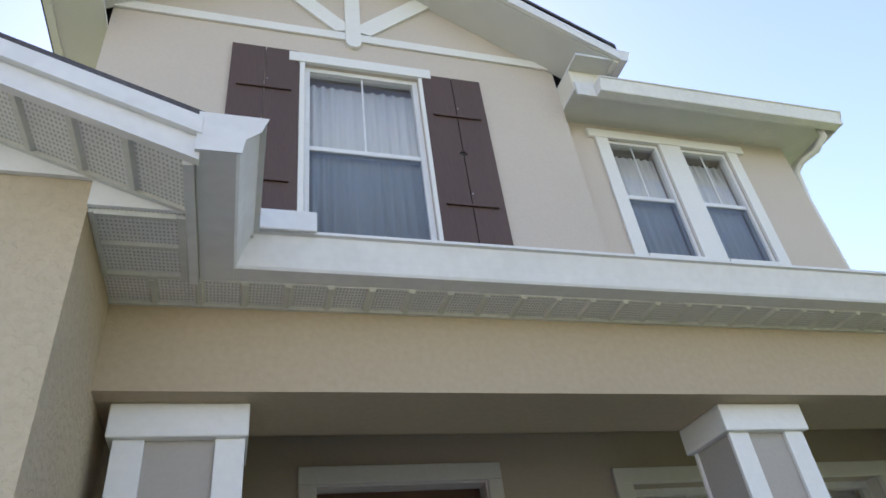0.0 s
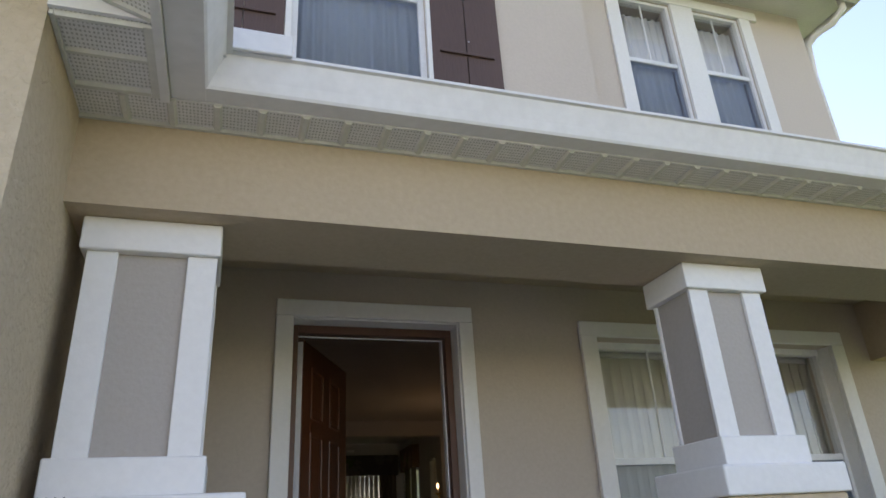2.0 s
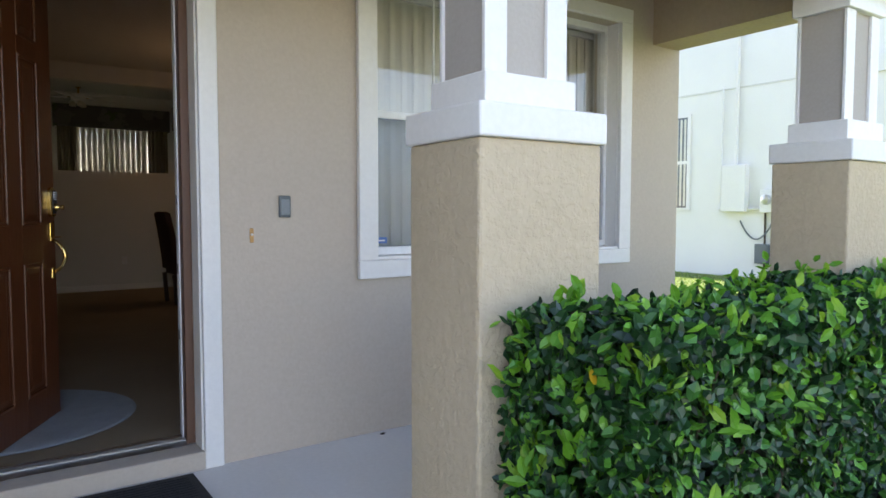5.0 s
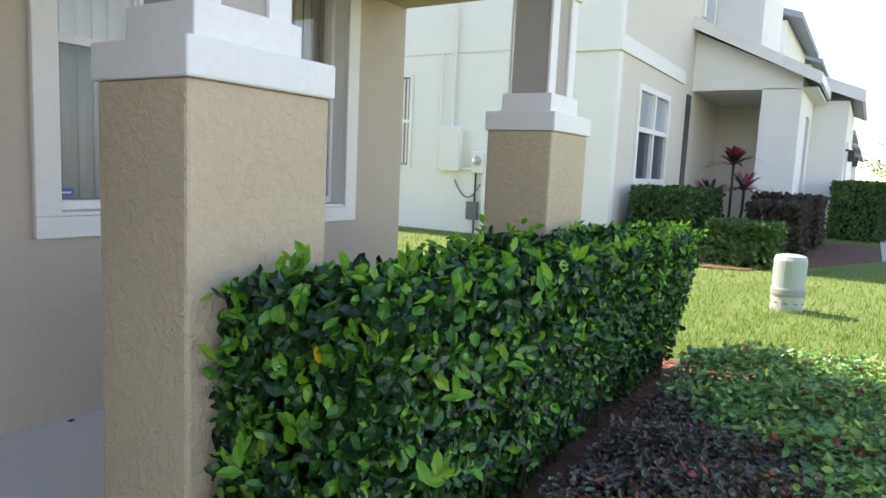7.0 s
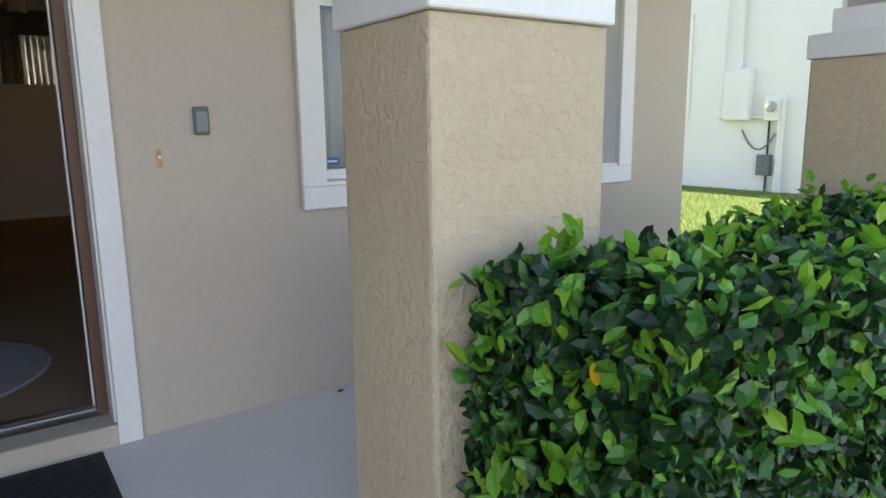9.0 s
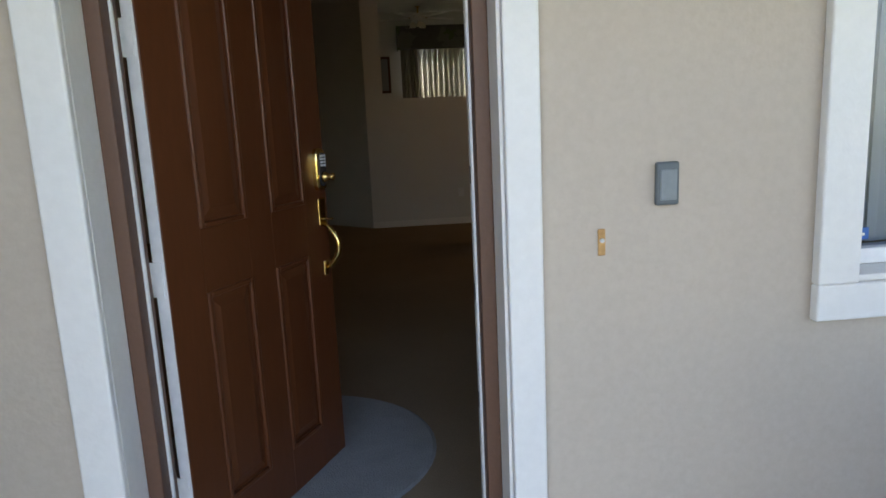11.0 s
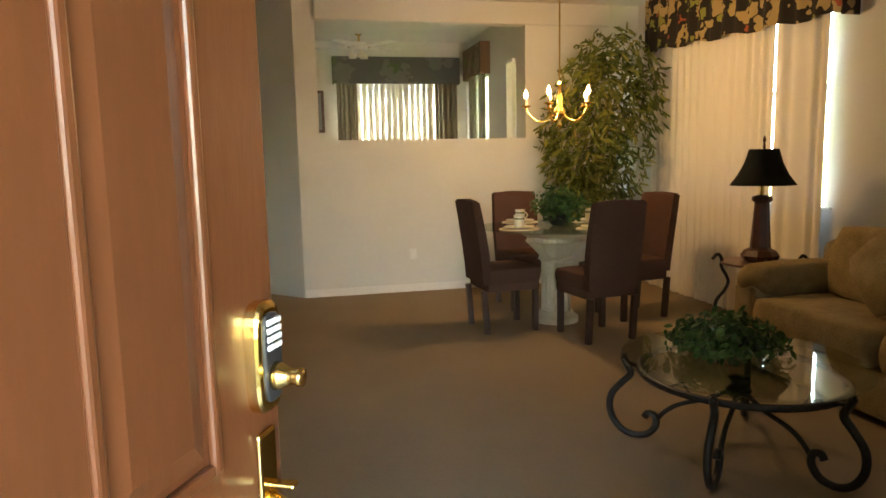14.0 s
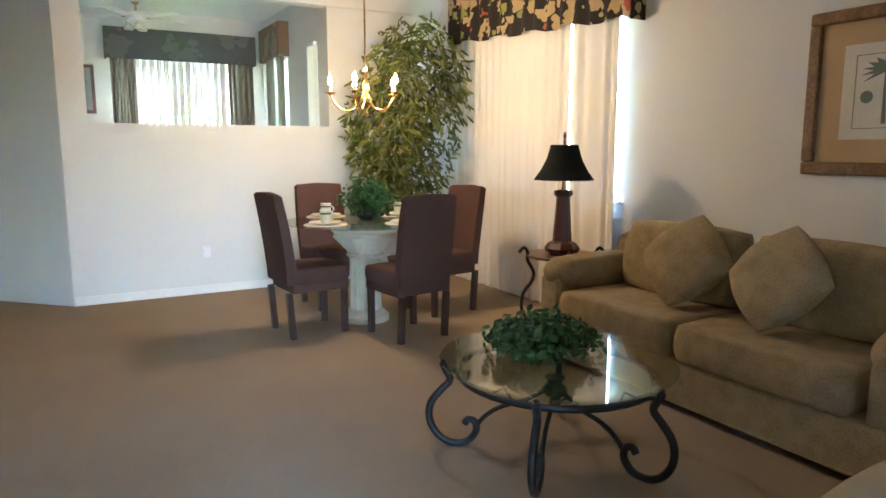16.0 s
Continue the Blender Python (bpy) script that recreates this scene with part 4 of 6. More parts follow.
part("riser", lathe(bmesh.new(), [(0.020, 0), (0.020, 0.40), (0.016, 0.405)], 14), BLACK, sp)
part("cap", lathe(bmesh.new(), [(0.026, 0.405), (0.027, 0.435), (0.020, 0.445)], 16), BLACK, sp)
part("nozzle", lathe(bmesh.new(), [(0.014, 0.445), (0.013, 0.452)], 12), mat("pale_blue_plastic", (0.35, 0.45, 0.55), 0.4), sp)

# low ground cover bed
# greens brightened so the sun on this side is in the leaf colours
COVER_LIT = leaf_mat("cover_green_lit", [(0.0, (0.10, 0.24, 0.09)), (0.6, (0.21, 0.42, 0.13)), (0.92, (0.38, 0.52, 0.10)), (0.97, (0.30, 0.05, 0.04)), (1.0, (0.35, 0.2, 0.03))], 0.4, 0.3)
# dark leaf colours carry the shade on the hedge side; some leaves red
COVER_SHADED = leaf_mat("cover_shaded", [(0.0, (0.060, 0.054, 0.044)), (0.50, (0.115, 0.098, 0.084)), (0.84, (0.11, 0.16, 0.085)), (0.94, (0.28, 0.05, 0.055)), (1.0, (0.40, 0.20, 0.04))], 0.36, 0.2)


def cover(name, n, inside, material, label, size, z):
    x = rng.uniform(2.3, 6.2, n * 6)
    y = rng.uniform(-1.5, 1.75, n * 6)
    keep = inside(x, y)
    x, y = x[keep][:n], y[keep][:n]
    hgt = z + 0.05 * np.sin(x * 3.1) * np.cos(y * 2.7) + 0.03 * np.sin(x * 9 + y * 7) + rng.uniform(-0.09, 0.02, len(x))
    P = np.stack([x, y, GROUND + hgt], 1)
    me = leaf_mesh(name, P, np.tile([0, 0, 1.0], (len(x), 1)), rng.uniform(0.6, 1.3, len(x)) * size, material, rng, wide=0.6, tilt=0.55)
    return tagged(new(name, me), label, "ground cover", kind="stuff")


# follows the house's shadow edge; parts the bright from the dark leaf colours
def shade_edge(x, y):
    return y - (0.55 + 0.73 * (x - 3.9)) - 0.30 + 0.12 * np.sin(x * 5) + 0.08 * np.sin(y * 9 + x * 3)


def in_bed(x, y):
    return (x > 2.45) & (y < 1.61) & (x < 5.95 + 0.12 * np.sin(y * 4)) & (((x - 4.0) / 2.1) ** 4 + ((y + 0.5) / 2.25) ** 4 < 1)


cover("lit_ground_cover", 32000, lambda x, y: in_bed(x, y) & (shade_edge(x, y) + rng.normal(0, 0.12, len(x)) < 0), COVER_LIT, "low green ground cover, sunlight lifted into its colours, with a few red leaves", 0.048, 0.27)
cover("shaded_ground_cover", 24000, lambda x, y: in_bed(x, y) & (shade_edge(x, y) + rng.normal(0, 0.12, len(x)) > -0.05), COVER_SHADED, "low ground cover with shade put into its dark leaf colours", 0.033, 0.24)
MULCH = mat("bark_mulch", (0.16, 0.07, 0.04), 0.95, col2=(0.06, 0.03, 0.02), scale=14, grain=120, bump=0.9, bump_scale=60)
bm = bmesh.new()
box(bm, 2.3, 6.05, -2.8, 1.2, GROUND - 0.02, GROUND + 0.022)
box(bm, 1.95, 6.15, 1.2, 2.34, GROUND - 0.02, GROUND + 0.024)
structure("mulch_bed", bm, MULCH, "reddish bark mulch under the hedge", "mulch")
n = 900
x, y = rng.uniform(4.6, 6.2, n), rng.uniform(1.35, 2.2, n)
chips = bmesh.new()
for i in range(420):
    box(chips, -0.022, 0.022, -0.006, 0.006, 0, 0.006, m=pose(x[i], y[i], GROUND + 0.024, 0, rng.uniform(-20, 20), rng.uniform(0, 180)))
tagged(new("mulch_chips", mesh("mulch_chips", chips, mat("bark_chip", (0.30, 0.14, 0.07), 0.9, col2=(0.15, 0.06, 0.03), scale=20))), "loose reddish bark chips", "mulch", kind="stuff")

# lawn
GRASS_GROUND = mat("grass_ground", (0.14, 0.19, 0.06), 0.95, col2=(0.10, 0.145, 0.045), scale=0.7, grain=90, bump=0.8, bump_scale=120, spec=0.1)
structure("ground", B(-300, 300, -300, 300, -0.6, GROUND), GRASS_GROUND, "wide sunlit lawn between the houses", "ground")
n = 70000
r = 5.6 + 10.5 * rng.random(n) ** 1.7
a = rng.uniform(-0.42, 1.0, n)
gx, gy = 0.5 + r * np.cos(a), 0.6 + r * np.sin(a)
keep = ~((gx < 6.25) & (gy > 1.1) & (gy < 2.4)) & ~in_bed(gx, gy) & ~((gx < 5.7) & (gy > 2.3)) & (gx < 13.6)
gx, gy = gx[keep], gy[keep]
k = len(gx)
hgt, ang, wd = rng.uniform(0.03, 0.075, k), rng.uniform(0, 2 * math.pi, k), rng.uniform(0.004, 0.008, k)
lean = rng.normal(0, 0.02, (k, 2))
v = np.stack([np.stack([gx - wd * np.cos(ang), gy - wd * np.sin(ang), np.full(k, GROUND - 0.004)], 1), np.stack([gx + wd * np.cos(ang), gy + wd * np.sin(ang), np.full(k, GROUND - 0.004)], 1), np.stack([gx + lean[:, 0], gy + lean[:, 1], GROUND + hgt], 1)], 1).reshape(-1, 3)
me = bpy.data.meshes.new("grass")
me.from_pydata(v.tolist(), [], np.arange(3 * k).reshape(-1, 3).tolist())
me.materials.append(leaf_mat("grass_blade", [(0.0, (0.10, 0.20, 0.03)), (0.6, (0.17, 0.29, 0.045)), (1.0, (0.28, 0.38, 0.08))], 0.5, 0.4))
tagged(new("grass", me), "short bright green lawn grass", "grass", kind="stuff")
structure("walkway", B(0.45, 2.0, -7.0, 2.249, -0.3, -0.004, 0.01), CONCRETE, "pale concrete walkway to the porch", "pavement")
# these two pale slabs are never in view; added to bounce light onto the front
structure("driveway", B(-5.6, 0.40, -9.0, 1.96, -0.3, -0.03, 0.01), CONCRETE, "unseen pale concrete driveway added for bounce light", "pavement")
structure("street", B(-250, 250, -17.0, -9.4, -0.5, GROUND + 0.004), CONCRETE, "unseen pale street strip added for bounce light", "road")

# vent pipe in the lawn
PIPE_W = mat("white_plastic_pipe", (0.42, 0.45, 0.41), 0.45, col2=(0.35, 0.38, 0.34), scale=8, grain=60)
vp = thing("cleanout_pipe", "white plastic utility pipe standing in the lawn", "pipe", pose(9.21, 1.40, GROUND))
part("base", lathe(bmesh.new(), [(0.165, -0.02), (0.165, 0.20), (0.16, 0.21)], 28), PIPE_W, vp, smooth=False)
part("collar", lathe(bmesh.new(), [(0.172, 0.17), (0.176, 0.19), (0.176, 0.24), (0.17, 0.26)], 28), mat("grey_plastic_collar", (0.28, 0.31, 0.29), 0.5), vp)
part("hood", lathe(bmesh.new(), [(0.165, 0.26), (0.168, 0.56), (0.150, 0.605), (0.10, 0.62)], 28), mat("pale_green_hood", (0.34, 0.41, 0.37), 0.42, scale=6), vp)
for q in range(10):
    part("slot", B(0.160, 0.168, -0.02, 0.02, 0.09, 0.10, m=pose(0, 0, 0, 0, 0, 36 * q)), HOLE, vp)

# ---- the neighbour's house ----
NX, NY = 13.7, 5.0
N_ROOF = mat('neighbour_shingle', (0.34, 0.35, 0.39), 0.95, col2=(0.27, 0.28, 0.32), scale=3, grain=60, bump=0.5)
N_WALL = mat("neighbour_stucco", (0.80, 0.79, 0.75), 0.9, col2=(0.76, 0.75, 0.71), scale=1.2, grain=40, bump=0.15, bump_scale=40, spec=0.2)
N_WARM = mat("neighbour_warm_shade_stucco", (0.66, 0.62, 0.54), 0.9, col2=(0.62, 0.58, 0.50), scale=1, grain=40, bump=0.12, spec=0.2)
nh = thing("neighbour_house", "white stucco two-storey house across the lawn", "house", pose(NX, NY, GROUND))


def nb(x0, x1, y0, y1, z0, z1, bev=0.0):
    return B(x0 - NX, x1 - NX, y0 - NY, y1 - NY, z0 - GROUND, z1 - GROUND, bev)


part("side_wall", nb(NX, NX + 0.25, NY, 17.0, GROUND - 0.1, 7.2), N_WALL, nh)
bm = bmesh.new()
for x0, x1, z0, z1 in ((NX + 0.25, 15.1, GROUND, 7.2), (15.1, 17.4, GROUND, 1.22), (15.1, 17.4, 3.09, 7.2), (17.4, 26.0, GROUND, 7.2)):
    box(bm, x0 - NX, x1 - NX, 0, 0.25, z0 - GROUND, z1 - GROUND)
# front wall takes the darker, warmer stucco: its shade is put into the colour
part("front_wall", bm, N_WARM, nh)
part("band", nb(NX - 0.05, NX - 0.002, NY - 0.05, 6.9, 3.64, 3.95, 0.01), N_WALL, nh)
part("band", nb(NX - 0.002, 18.8, NY - 0.05, NY - 0.002, 3.64, 3.95, 0.01), N_WALL, nh)
part("score_line", nb(NX - 0.012, NX - 0.001, 6.9, 17.0, 3.74, 3.77), SOFFIT, nh)
w = part("window", nb(15.0, 15.12, NY - 0.06, NY + 0.1, 1.12, 3.19), TRIM, nh, "white framed front window")
for q in ((17.38, 17.5, 1.12, 3.19), (15.12, 17.38, 1.12, 1.24), (15.12, 17.38, 3.07, 3.19), (16.2, 16.3, 1.24, 3.07), (15.12, 16.2, 2.22, 2.32), (16.3, 17.38, 2.22, 2.32)):
    part("frame", nb(q[0], q[1], NY - 0.06, NY + 0.1, q[2], q[3]), TRIM, w)
PANE = mat("dark_window_pane", (0.07, 0.09, 0.11), 0.06, col2=(0.05, 0.065, 0.08), scale=1)
PALE_PANE = mat("pale_window_pane", (0.42, 0.46, 0.48), 0.08, col2=(0.36, 0.40, 0.42), scale=1)
for q in ((15.12, 16.2), (16.3, 17.38)):
    part("upper_pane", nb(q[0], q[1], NY + 0.02, NY + 0.03, 2.32, 3.07), PALE_PANE, w)
    part("lower_pane", nb(q[0], q[1], NY + 0.02, NY + 0.03, 1.24, 2.22), PANE, w)
w = part("window", nb(NX - 0.03, NX - 0.001, 9.72, 9.80, 1.25, 3.35), TRIM, nh, "narrow white side window with blinds")
for q in ((10.75, 10.83, 1.25, 3.35), (9.80, 10.75, 1.25, 1.31), (9.80, 10.75, 3.29, 3.35), (9.80, 10.75, 2.27, 2.34)):
    part("frame", nb(NX - 0.03, NX - 0.001, *q), TRIM, w)
part("pane", nb(NX - 0.012, NX - 0.002, 9.80, 10.75, 1.31, 3.29), PANE, w)
for i in range(9):
    part("blind_slat", nb(NX - 0.016, NX - 0.0125, 9.84 + 0.1 * i, 9.89 + 0.1 * i, 1.35, 3.25), BLIND, w)
# projecting porch and garage with a lean-to roof
bm = bmesh.new()
box(bm, 19.8 - NX, 20.05 - NX, 2.4 - NY, 3.30 - NY, 0, 3.95 - GROUND)
prism(bm, [(2.4 - NY, 3.62 - GROUND), (-0.002, 3.62 - GROUND), (-0.002, 5.1 - GROUND), (2.4 - NY, 3.9 - GROUND)], 'x', 19.8 - NX - 0.001, 20.05 - NX)
part("porch_wall", bm, N_WALL, nh)
part("porch_inner_wall", nb(23.4, 23.6, 2.4, NY, GROUND, 3.9), N_WARM, nh)
part("porch_front", nb(20.05, 21.6, 2.4, 2.65, GROUND, 3.9), N_WALL, nh)
part("porch_front", nb(22.6, 23.4, 2.4, 2.65, GROUND, 3.9), N_WALL, nh)
part("porch_lintel", nb(21.6, 22.6, 2.4, 2.65, 3.1, 3.9), N_WALL, nh)
part("porch_floor", nb(19.8, 23.4, 2.0, NY, GROUND, GROUND + 0.1), CONCRETE, nh)
part("porch_door", nb(19.2, 19.65, NY - 0.03, NY - 0.002, GROUND, 3.45), PANE, nh)
part("porch_roof", prism(bmesh.new(), [(2.05 - NY, 3.76 - GROUND), (0.0, 5.24 - GROUND), (0.0, 5.40 - GROUND), (2.05 - NY, 3.90 - GROUND)], 'x', 19.45 - NX, 24.0 - NX), N_ROOF, nh)
part("garage_roof", prism(bmesh.new(), [(1.2 - NY, 3.72 - GROUND), (0.0, 5.2 - GROUND), (0.0, 5.4 - GROUND), (1.2 - NY, 3.90 - GROUND)], 'x', 23.3 - NX, 30.6 - NX), N_ROOF, nh)
part("garage_rake", prism(bmesh.new(), [(1.12 - NY, 3.62 - GROUND), (0.0, 5.10 - GROUND), (0.0, 5.46 - GROUND), (1.12 - NY, 3.96 - GROUND)], 'x', 23.22 - NX, 23.299 - NX), ALU, nh)
part("garage_eave", nb(23.25, 30.6, 1.12, 1.195, 3.70, 3.93), ALU, nh)
part("porch_rake", prism(bmesh.new(), [(2.0 - NY, 3.66 - GROUND), (0.0, 5.14 - GROUND), (0.0, 5.44 - GROUND), (2.0 - NY, 3.94 - GROUND)], 'x', 19.38 - NX, 19.449 - NX), ALU, nh)
part("porch_eave", nb(19.45, 23.24, 1.97, 2.045, 3.70, 3.92), ALU, nh)
part("porch_ceiling", nb(19.8, 23.6, 2.06, NY, 3.60, 3.64), N_WALL, nh)
part("garage", nb(23.6, 30.0, 1.5, NY, GROUND, 3.7), N_WALL, nh)
part("garage_door", nb(24.8, 29.4, 1.44, 1.499, GROUND, 2.6), TRIM, nh)
for i, xx in enumerate((24.2, 29.7)):
    lan = part("wall_lantern", nb(xx - 0.09, xx + 0.09, 1.24, 1.42, 2.0, 2.34, 0.02), BLACK, nh, "black wall lantern")
    part("arm", nb(xx - 0.02, xx + 0.02, 1.40, 1.499, 2.30, 2.36), BLACK, lan)
bm = bmesh.new()
prism(bm, [(NX - 0.5 - NX, 7.1 - GROUND), (6.0, 9.2 - GROUND), (12.8, 7.1 - GROUND), (12.8, 7.25 - GROUND), (6.0, 9.4 - GROUND), (-0.5, 7.25 - GROUND)], 'y', -0.6, 13)
part("roof", bm, N_ROOF, nh)
part("bay", nb(22.0, 26.0, 3.75, NY - 0.001, 4.2, 7.15), N_WALL, nh)
w = part("upper_window", nb(20.2, 20.35, NY - 0.06, NY - 0.001, 5.6, 7.0), TRIM, nh)
for q in ((21.5, 21.65), (22.4, 22.55)):
    part("frame", nb(q[0], q[1], NY - 0.06, NY - 0.001, 5.6, 7.0), TRIM, w)
part("pane", nb(20.35, 22.4, NY - 0.02, NY - 0.001, 5.62, 6.98), PALE_PANE, w)

# electric service on the neighbour's side wall
es = thing("electric_service", "white painted electric panel and meter on the neighbour's wall", "meter", pose(NX - 0.001, 8.19, 1.70))


def eb(y0, y1, z0, z1, d, bev=0.01):
    return B(-d, 0, y0 - 8.3, y1 - 8.3, z0 - 1.8, z1 - 1.8, bev)


part("panel_box", eb(8.45, 8.98, 1.32, 2.28, 0.16, 0.015), N_WALL, es)
part("meter_box", eb(7.86, 8.14, 1.30, 1.76, 0.14, 0.015), N_WALL, es)
part("meter_glass", lathe(bmesh.new(), [(0.10, 0), (0.10, 0.05), (0.085, 0.09), (0.02, 0.10)], 20, pose(-0.14, -0.3, -0.24, 0, -90)), STEEL, es, "round meter dial")
part("disconnect_box", eb(7.98, 8.24, 0.29, 0.68, 0.12), GREY_PLASTIC, es, "grey switch box")
part("pipe", tube(bmesh.new(), [(-0.05, 0.42, 0.48), (-0.05, 0.42, 4.6)], 0.035, 8), N_WALL, es)
part("pipe", tube(bmesh.new(), [(-0.04, 0.76, -0.42), (-0.04, 0.76, 2.1)], 0.02, 8), N_WALL, es)
part("pipe", tube(bmesh.new(), [(-0.04, 0.80, -0.42), (-0.04, -0.2, -0.42)], 0.03, 8), N_WALL, es)
part("pipe", tube(bmesh.new(), [(-0.05, -0.46, -0.1), (-0.05, -0.46, -1.9)], 0.06, 10), N_WALL, es)
part("pipe", tube(bmesh.new(), [(-0.03, -0.22, -0.5), (-0.03, -0.22, -1.9)], 0.02, 8), TWIG, es)
part("cable", tube(bmesh.new(), [(-0.05, 0.30 - 0.66 * k / 12, -0.48 - 0.55 * math.sin(math.pi * (0.08 + 0.80 * k / 12)) ** 0.8) for k in range(13)], 0.016, 6), GREY_PLASTIC, es)

# shrubs, bed and path by the neighbour's front
FAR_GREEN = leaf_mat("far_leaf", [(0.0, (0.03, 0.07, 0.02)), (0.7, (0.065, 0.155, 0.035)), (1.0, (0.12, 0.22, 0.045))], 0.5, 0.3)
FAR_DARK = leaf_mat("far_dark_leaf", [(0.0, (0.05, 0.03, 0.03)), (0.7, (0.085, 0.062, 0.05)), (1.0, (0.075, 0.11, 0.045))], 0.5, 0.3)
for q in ((14.2, 17.6, 3.6, 4.75, 1.05, FAR_GREEN, "clipped green hedge under the neighbour's window"), (12.7, 14.0, 1.95, 2.95, 0.55, FAR_GREEN, "low round green shrub in the neighbour's bed"), (14.9, 16.4, 1.75, 2.7, 0.85, FAR_DARK, "low dark reddish hedge in the neighbour's bed"), (17.1, 18.9, 1.6, 2.9, 0.98, FAR_DARK, "clipped dark hedge beside the neighbour's porch"), (21.3, 23.2, 0.3, 1.6, 1.35, FAR_GREEN, "clipped green hedge beside the neighbour's garage"), (30.5, 33.0, -0.4, 1.3, 1.4, FAR_GREEN, "clipped green hedge by the next driveway"), (35.0, 39.0, -0.2, 1.6, 1.5, FAR_GREEN, "clipped green hedge farther along the row")):
    hedge("clipped_hedge", q[0], q[1], q[2], q[3], GROUND, q[4], 5200, 0.10, q[6], q[5], 12, 0.12, 0.05)
structure("mulch_neighbour", prism(bmesh.new(), [(12.1, 3.1), (12.3, 2.3), (13.2, 1.75), (16.2, 0.46), (19.7, 0.46), (19.7, 4.99), (13.0, 4.99)], "z", -0.3, GROUND + 0.02), MULCH, "reddish bark mulch along the neighbour's front", "mulch")
structure("path_neighbour", B(16.2, 60, -1.0, 0.42, -0.3, GROUND + 0.025, 0.01), CONCRETE, "pale concrete path along the houses", "pavement")
# cordyline: stems with strap leaves, red-tipped
ti = thing("cordyline_plant", "tall cordyline with dark and crimson strap leaves", "plant", pose(17.0, 3.35, GROUND))
CORD = leaf_mat("cordyline_leaf", [(0.0, (0.03, 0.05, 0.03)), (0.5, (0.08, 0.03, 0.045)), (1.0, (0.36, 0.04, 0.10))], 0.4, 0.3)
for i, (sx, sy, sh) in enumerate(((0, 0, 1.75), (-0.5, 0.35, 1.0), (0.4, -0.2, 1.2))):
    part("stem", tube(bmesh.new(), [(sx * 0.5, sy * 0.5, 0), (sx, sy, sh * 0.6), (sx, sy, sh)], 0.03, 7), TWIG, ti)
    k = 26
    az, up = rng.uniform(0, 2 * math.pi, k), rng.uniform(0.1, 1.3, k)
    bm = bmesh.new()
    for a_, u_ in zip(az, up):
        L = 0.75
        d = Vector((math.cos(a_), math.sin(a_), 0))
        s = Vector((-math.sin(a_), math.cos(a_), 0)) * 0.05
        o = Vector((sx, sy, sh))
        vs = []
        for f_, wf in ((0, 0.5), (0.4, 1.0), (0.8, 0.7), (1.0, 0.05)):
            c = o + d * (L * f_ * math.cos(u_)) + Vector((0, 0, L * f_ * math.sin(u_) - 0.28 * f_ * f_))
            vs.append((bm.verts.new(c + s * wf), bm.verts.new(c - s * wf)))
        for p0, p1 in zip(vs, vs[1:]):
            bm.faces.new((p0[0], p0[1], p1[1], p1[0]))
    part("leaf_crown", bm, CORD, ti)

# houses farther along the row
for i, (hx, hy, hw, hh, tint) in enumerate(((33.0, 2.0, 9.0, 8.2, N_WALL), (46.0, 2.0, 9.0, 8.4, N_WARM), (60.0, 2.0, 10.0, 8.0, N_WALL))):
    h = thing("row_house", "pale stucco two-storey house along the row", "house", pose(hx, hy, GROUND), "houses along the row")
    part("wall", B(0, hw, 2.4, 14, 0, hh), tint, h)
    part("garage", B(0.4, hw - 0.6, 0, 2.5, 0, 3.6), tint, h)
    part("garage_roof", prism(bmesh.new(), [(-0.5, 3.5), (2.5, 4.9), (2.5, 5.1), (-0.5, 3.66)], 'x', 0.0, hw), mat("slate_roof", (0.26, 0.29, 0.34), 0.8) if i else N_ROOF, h)
    part("roof", prism(bmesh.new(), [(1.8, hh - 0.1), (8.2, hh + 2.0), (14.6, hh - 0.1), (14.6, hh + 0.15), (8.2, hh + 2.25), (1.8, hh + 0.15)], 'x', -0.6, hw + 0.6), mat("blue_grey_roof", (0.28, 0.31, 0.36), 0.8, grain=30), h)
    for k in range(3):
        w = part("window", B(1.0 + 2.6 * k, 2.2 + 2.6 * k, 2.34, 2.398, 4.9, 6.4), TRIM, h)
        part("pane", B(1.1 + 2.6 * k, 2.1 + 2.6 * k, 2.32, 2.339, 5.0, 6.3), PANE, w)
    for k in range(2):
        w = part("window", B(-0.06, -0.002, 3.6 + 2.2 * k, 4.7 + 2.2 * k, 5.2, 6.6), TRIM, h)
        part("pane", B(-0.075, -0.061, 3.7 + 2.2 * k, 4.6 + 2.2 * k, 5.3, 6.5), PANE, w)
    part("garage_door", B(1.2, hw - 1.6, -0.06, -0.002, 0, 2.4), TRIM, h)

# parked car far down the row
car = thing("parked_car", "silver car parked beyond the houses", "car", pose(62, -1.5, GROUND, 0, 0, 20))
CARP = mat("silver_car_paint", (0.55, 0.57, 0.60), 0.3, 0.4)
part("body", prism(bmesh.new(), [(-2.2, 0.35), (2.2, 0.35), (2.25, 0.8), (1.5, 0.95), (0.8, 1.42), (-1.0, 1.45), (-1.8, 0.98), (-2.25, 0.85)], 'y', -0.85, 0.85), CARP, car)
part("side_window", prism(bmesh.new(), [(1.2, 0.98), (0.7, 1.36), (-0.95, 1.38), (-1.5, 1.0)], 'y', -0.86, 0.86), PANE, car)
for wx in (-1.4, 1.4):
    for wy in (-0.8, 0.8):
        w = part("wheel", lathe(bmesh.new(), [(0.33, -0.1), (0.33, 0.1)], 18, pose(wx, wy, 0.33, 90)), BLACK, car)
        part("rim", lathe(bmesh.new(), [(0.20, -0.11), (0.20, 0.11)], 14, pose(wx, wy, 0.33, 90)), STEEL, w)


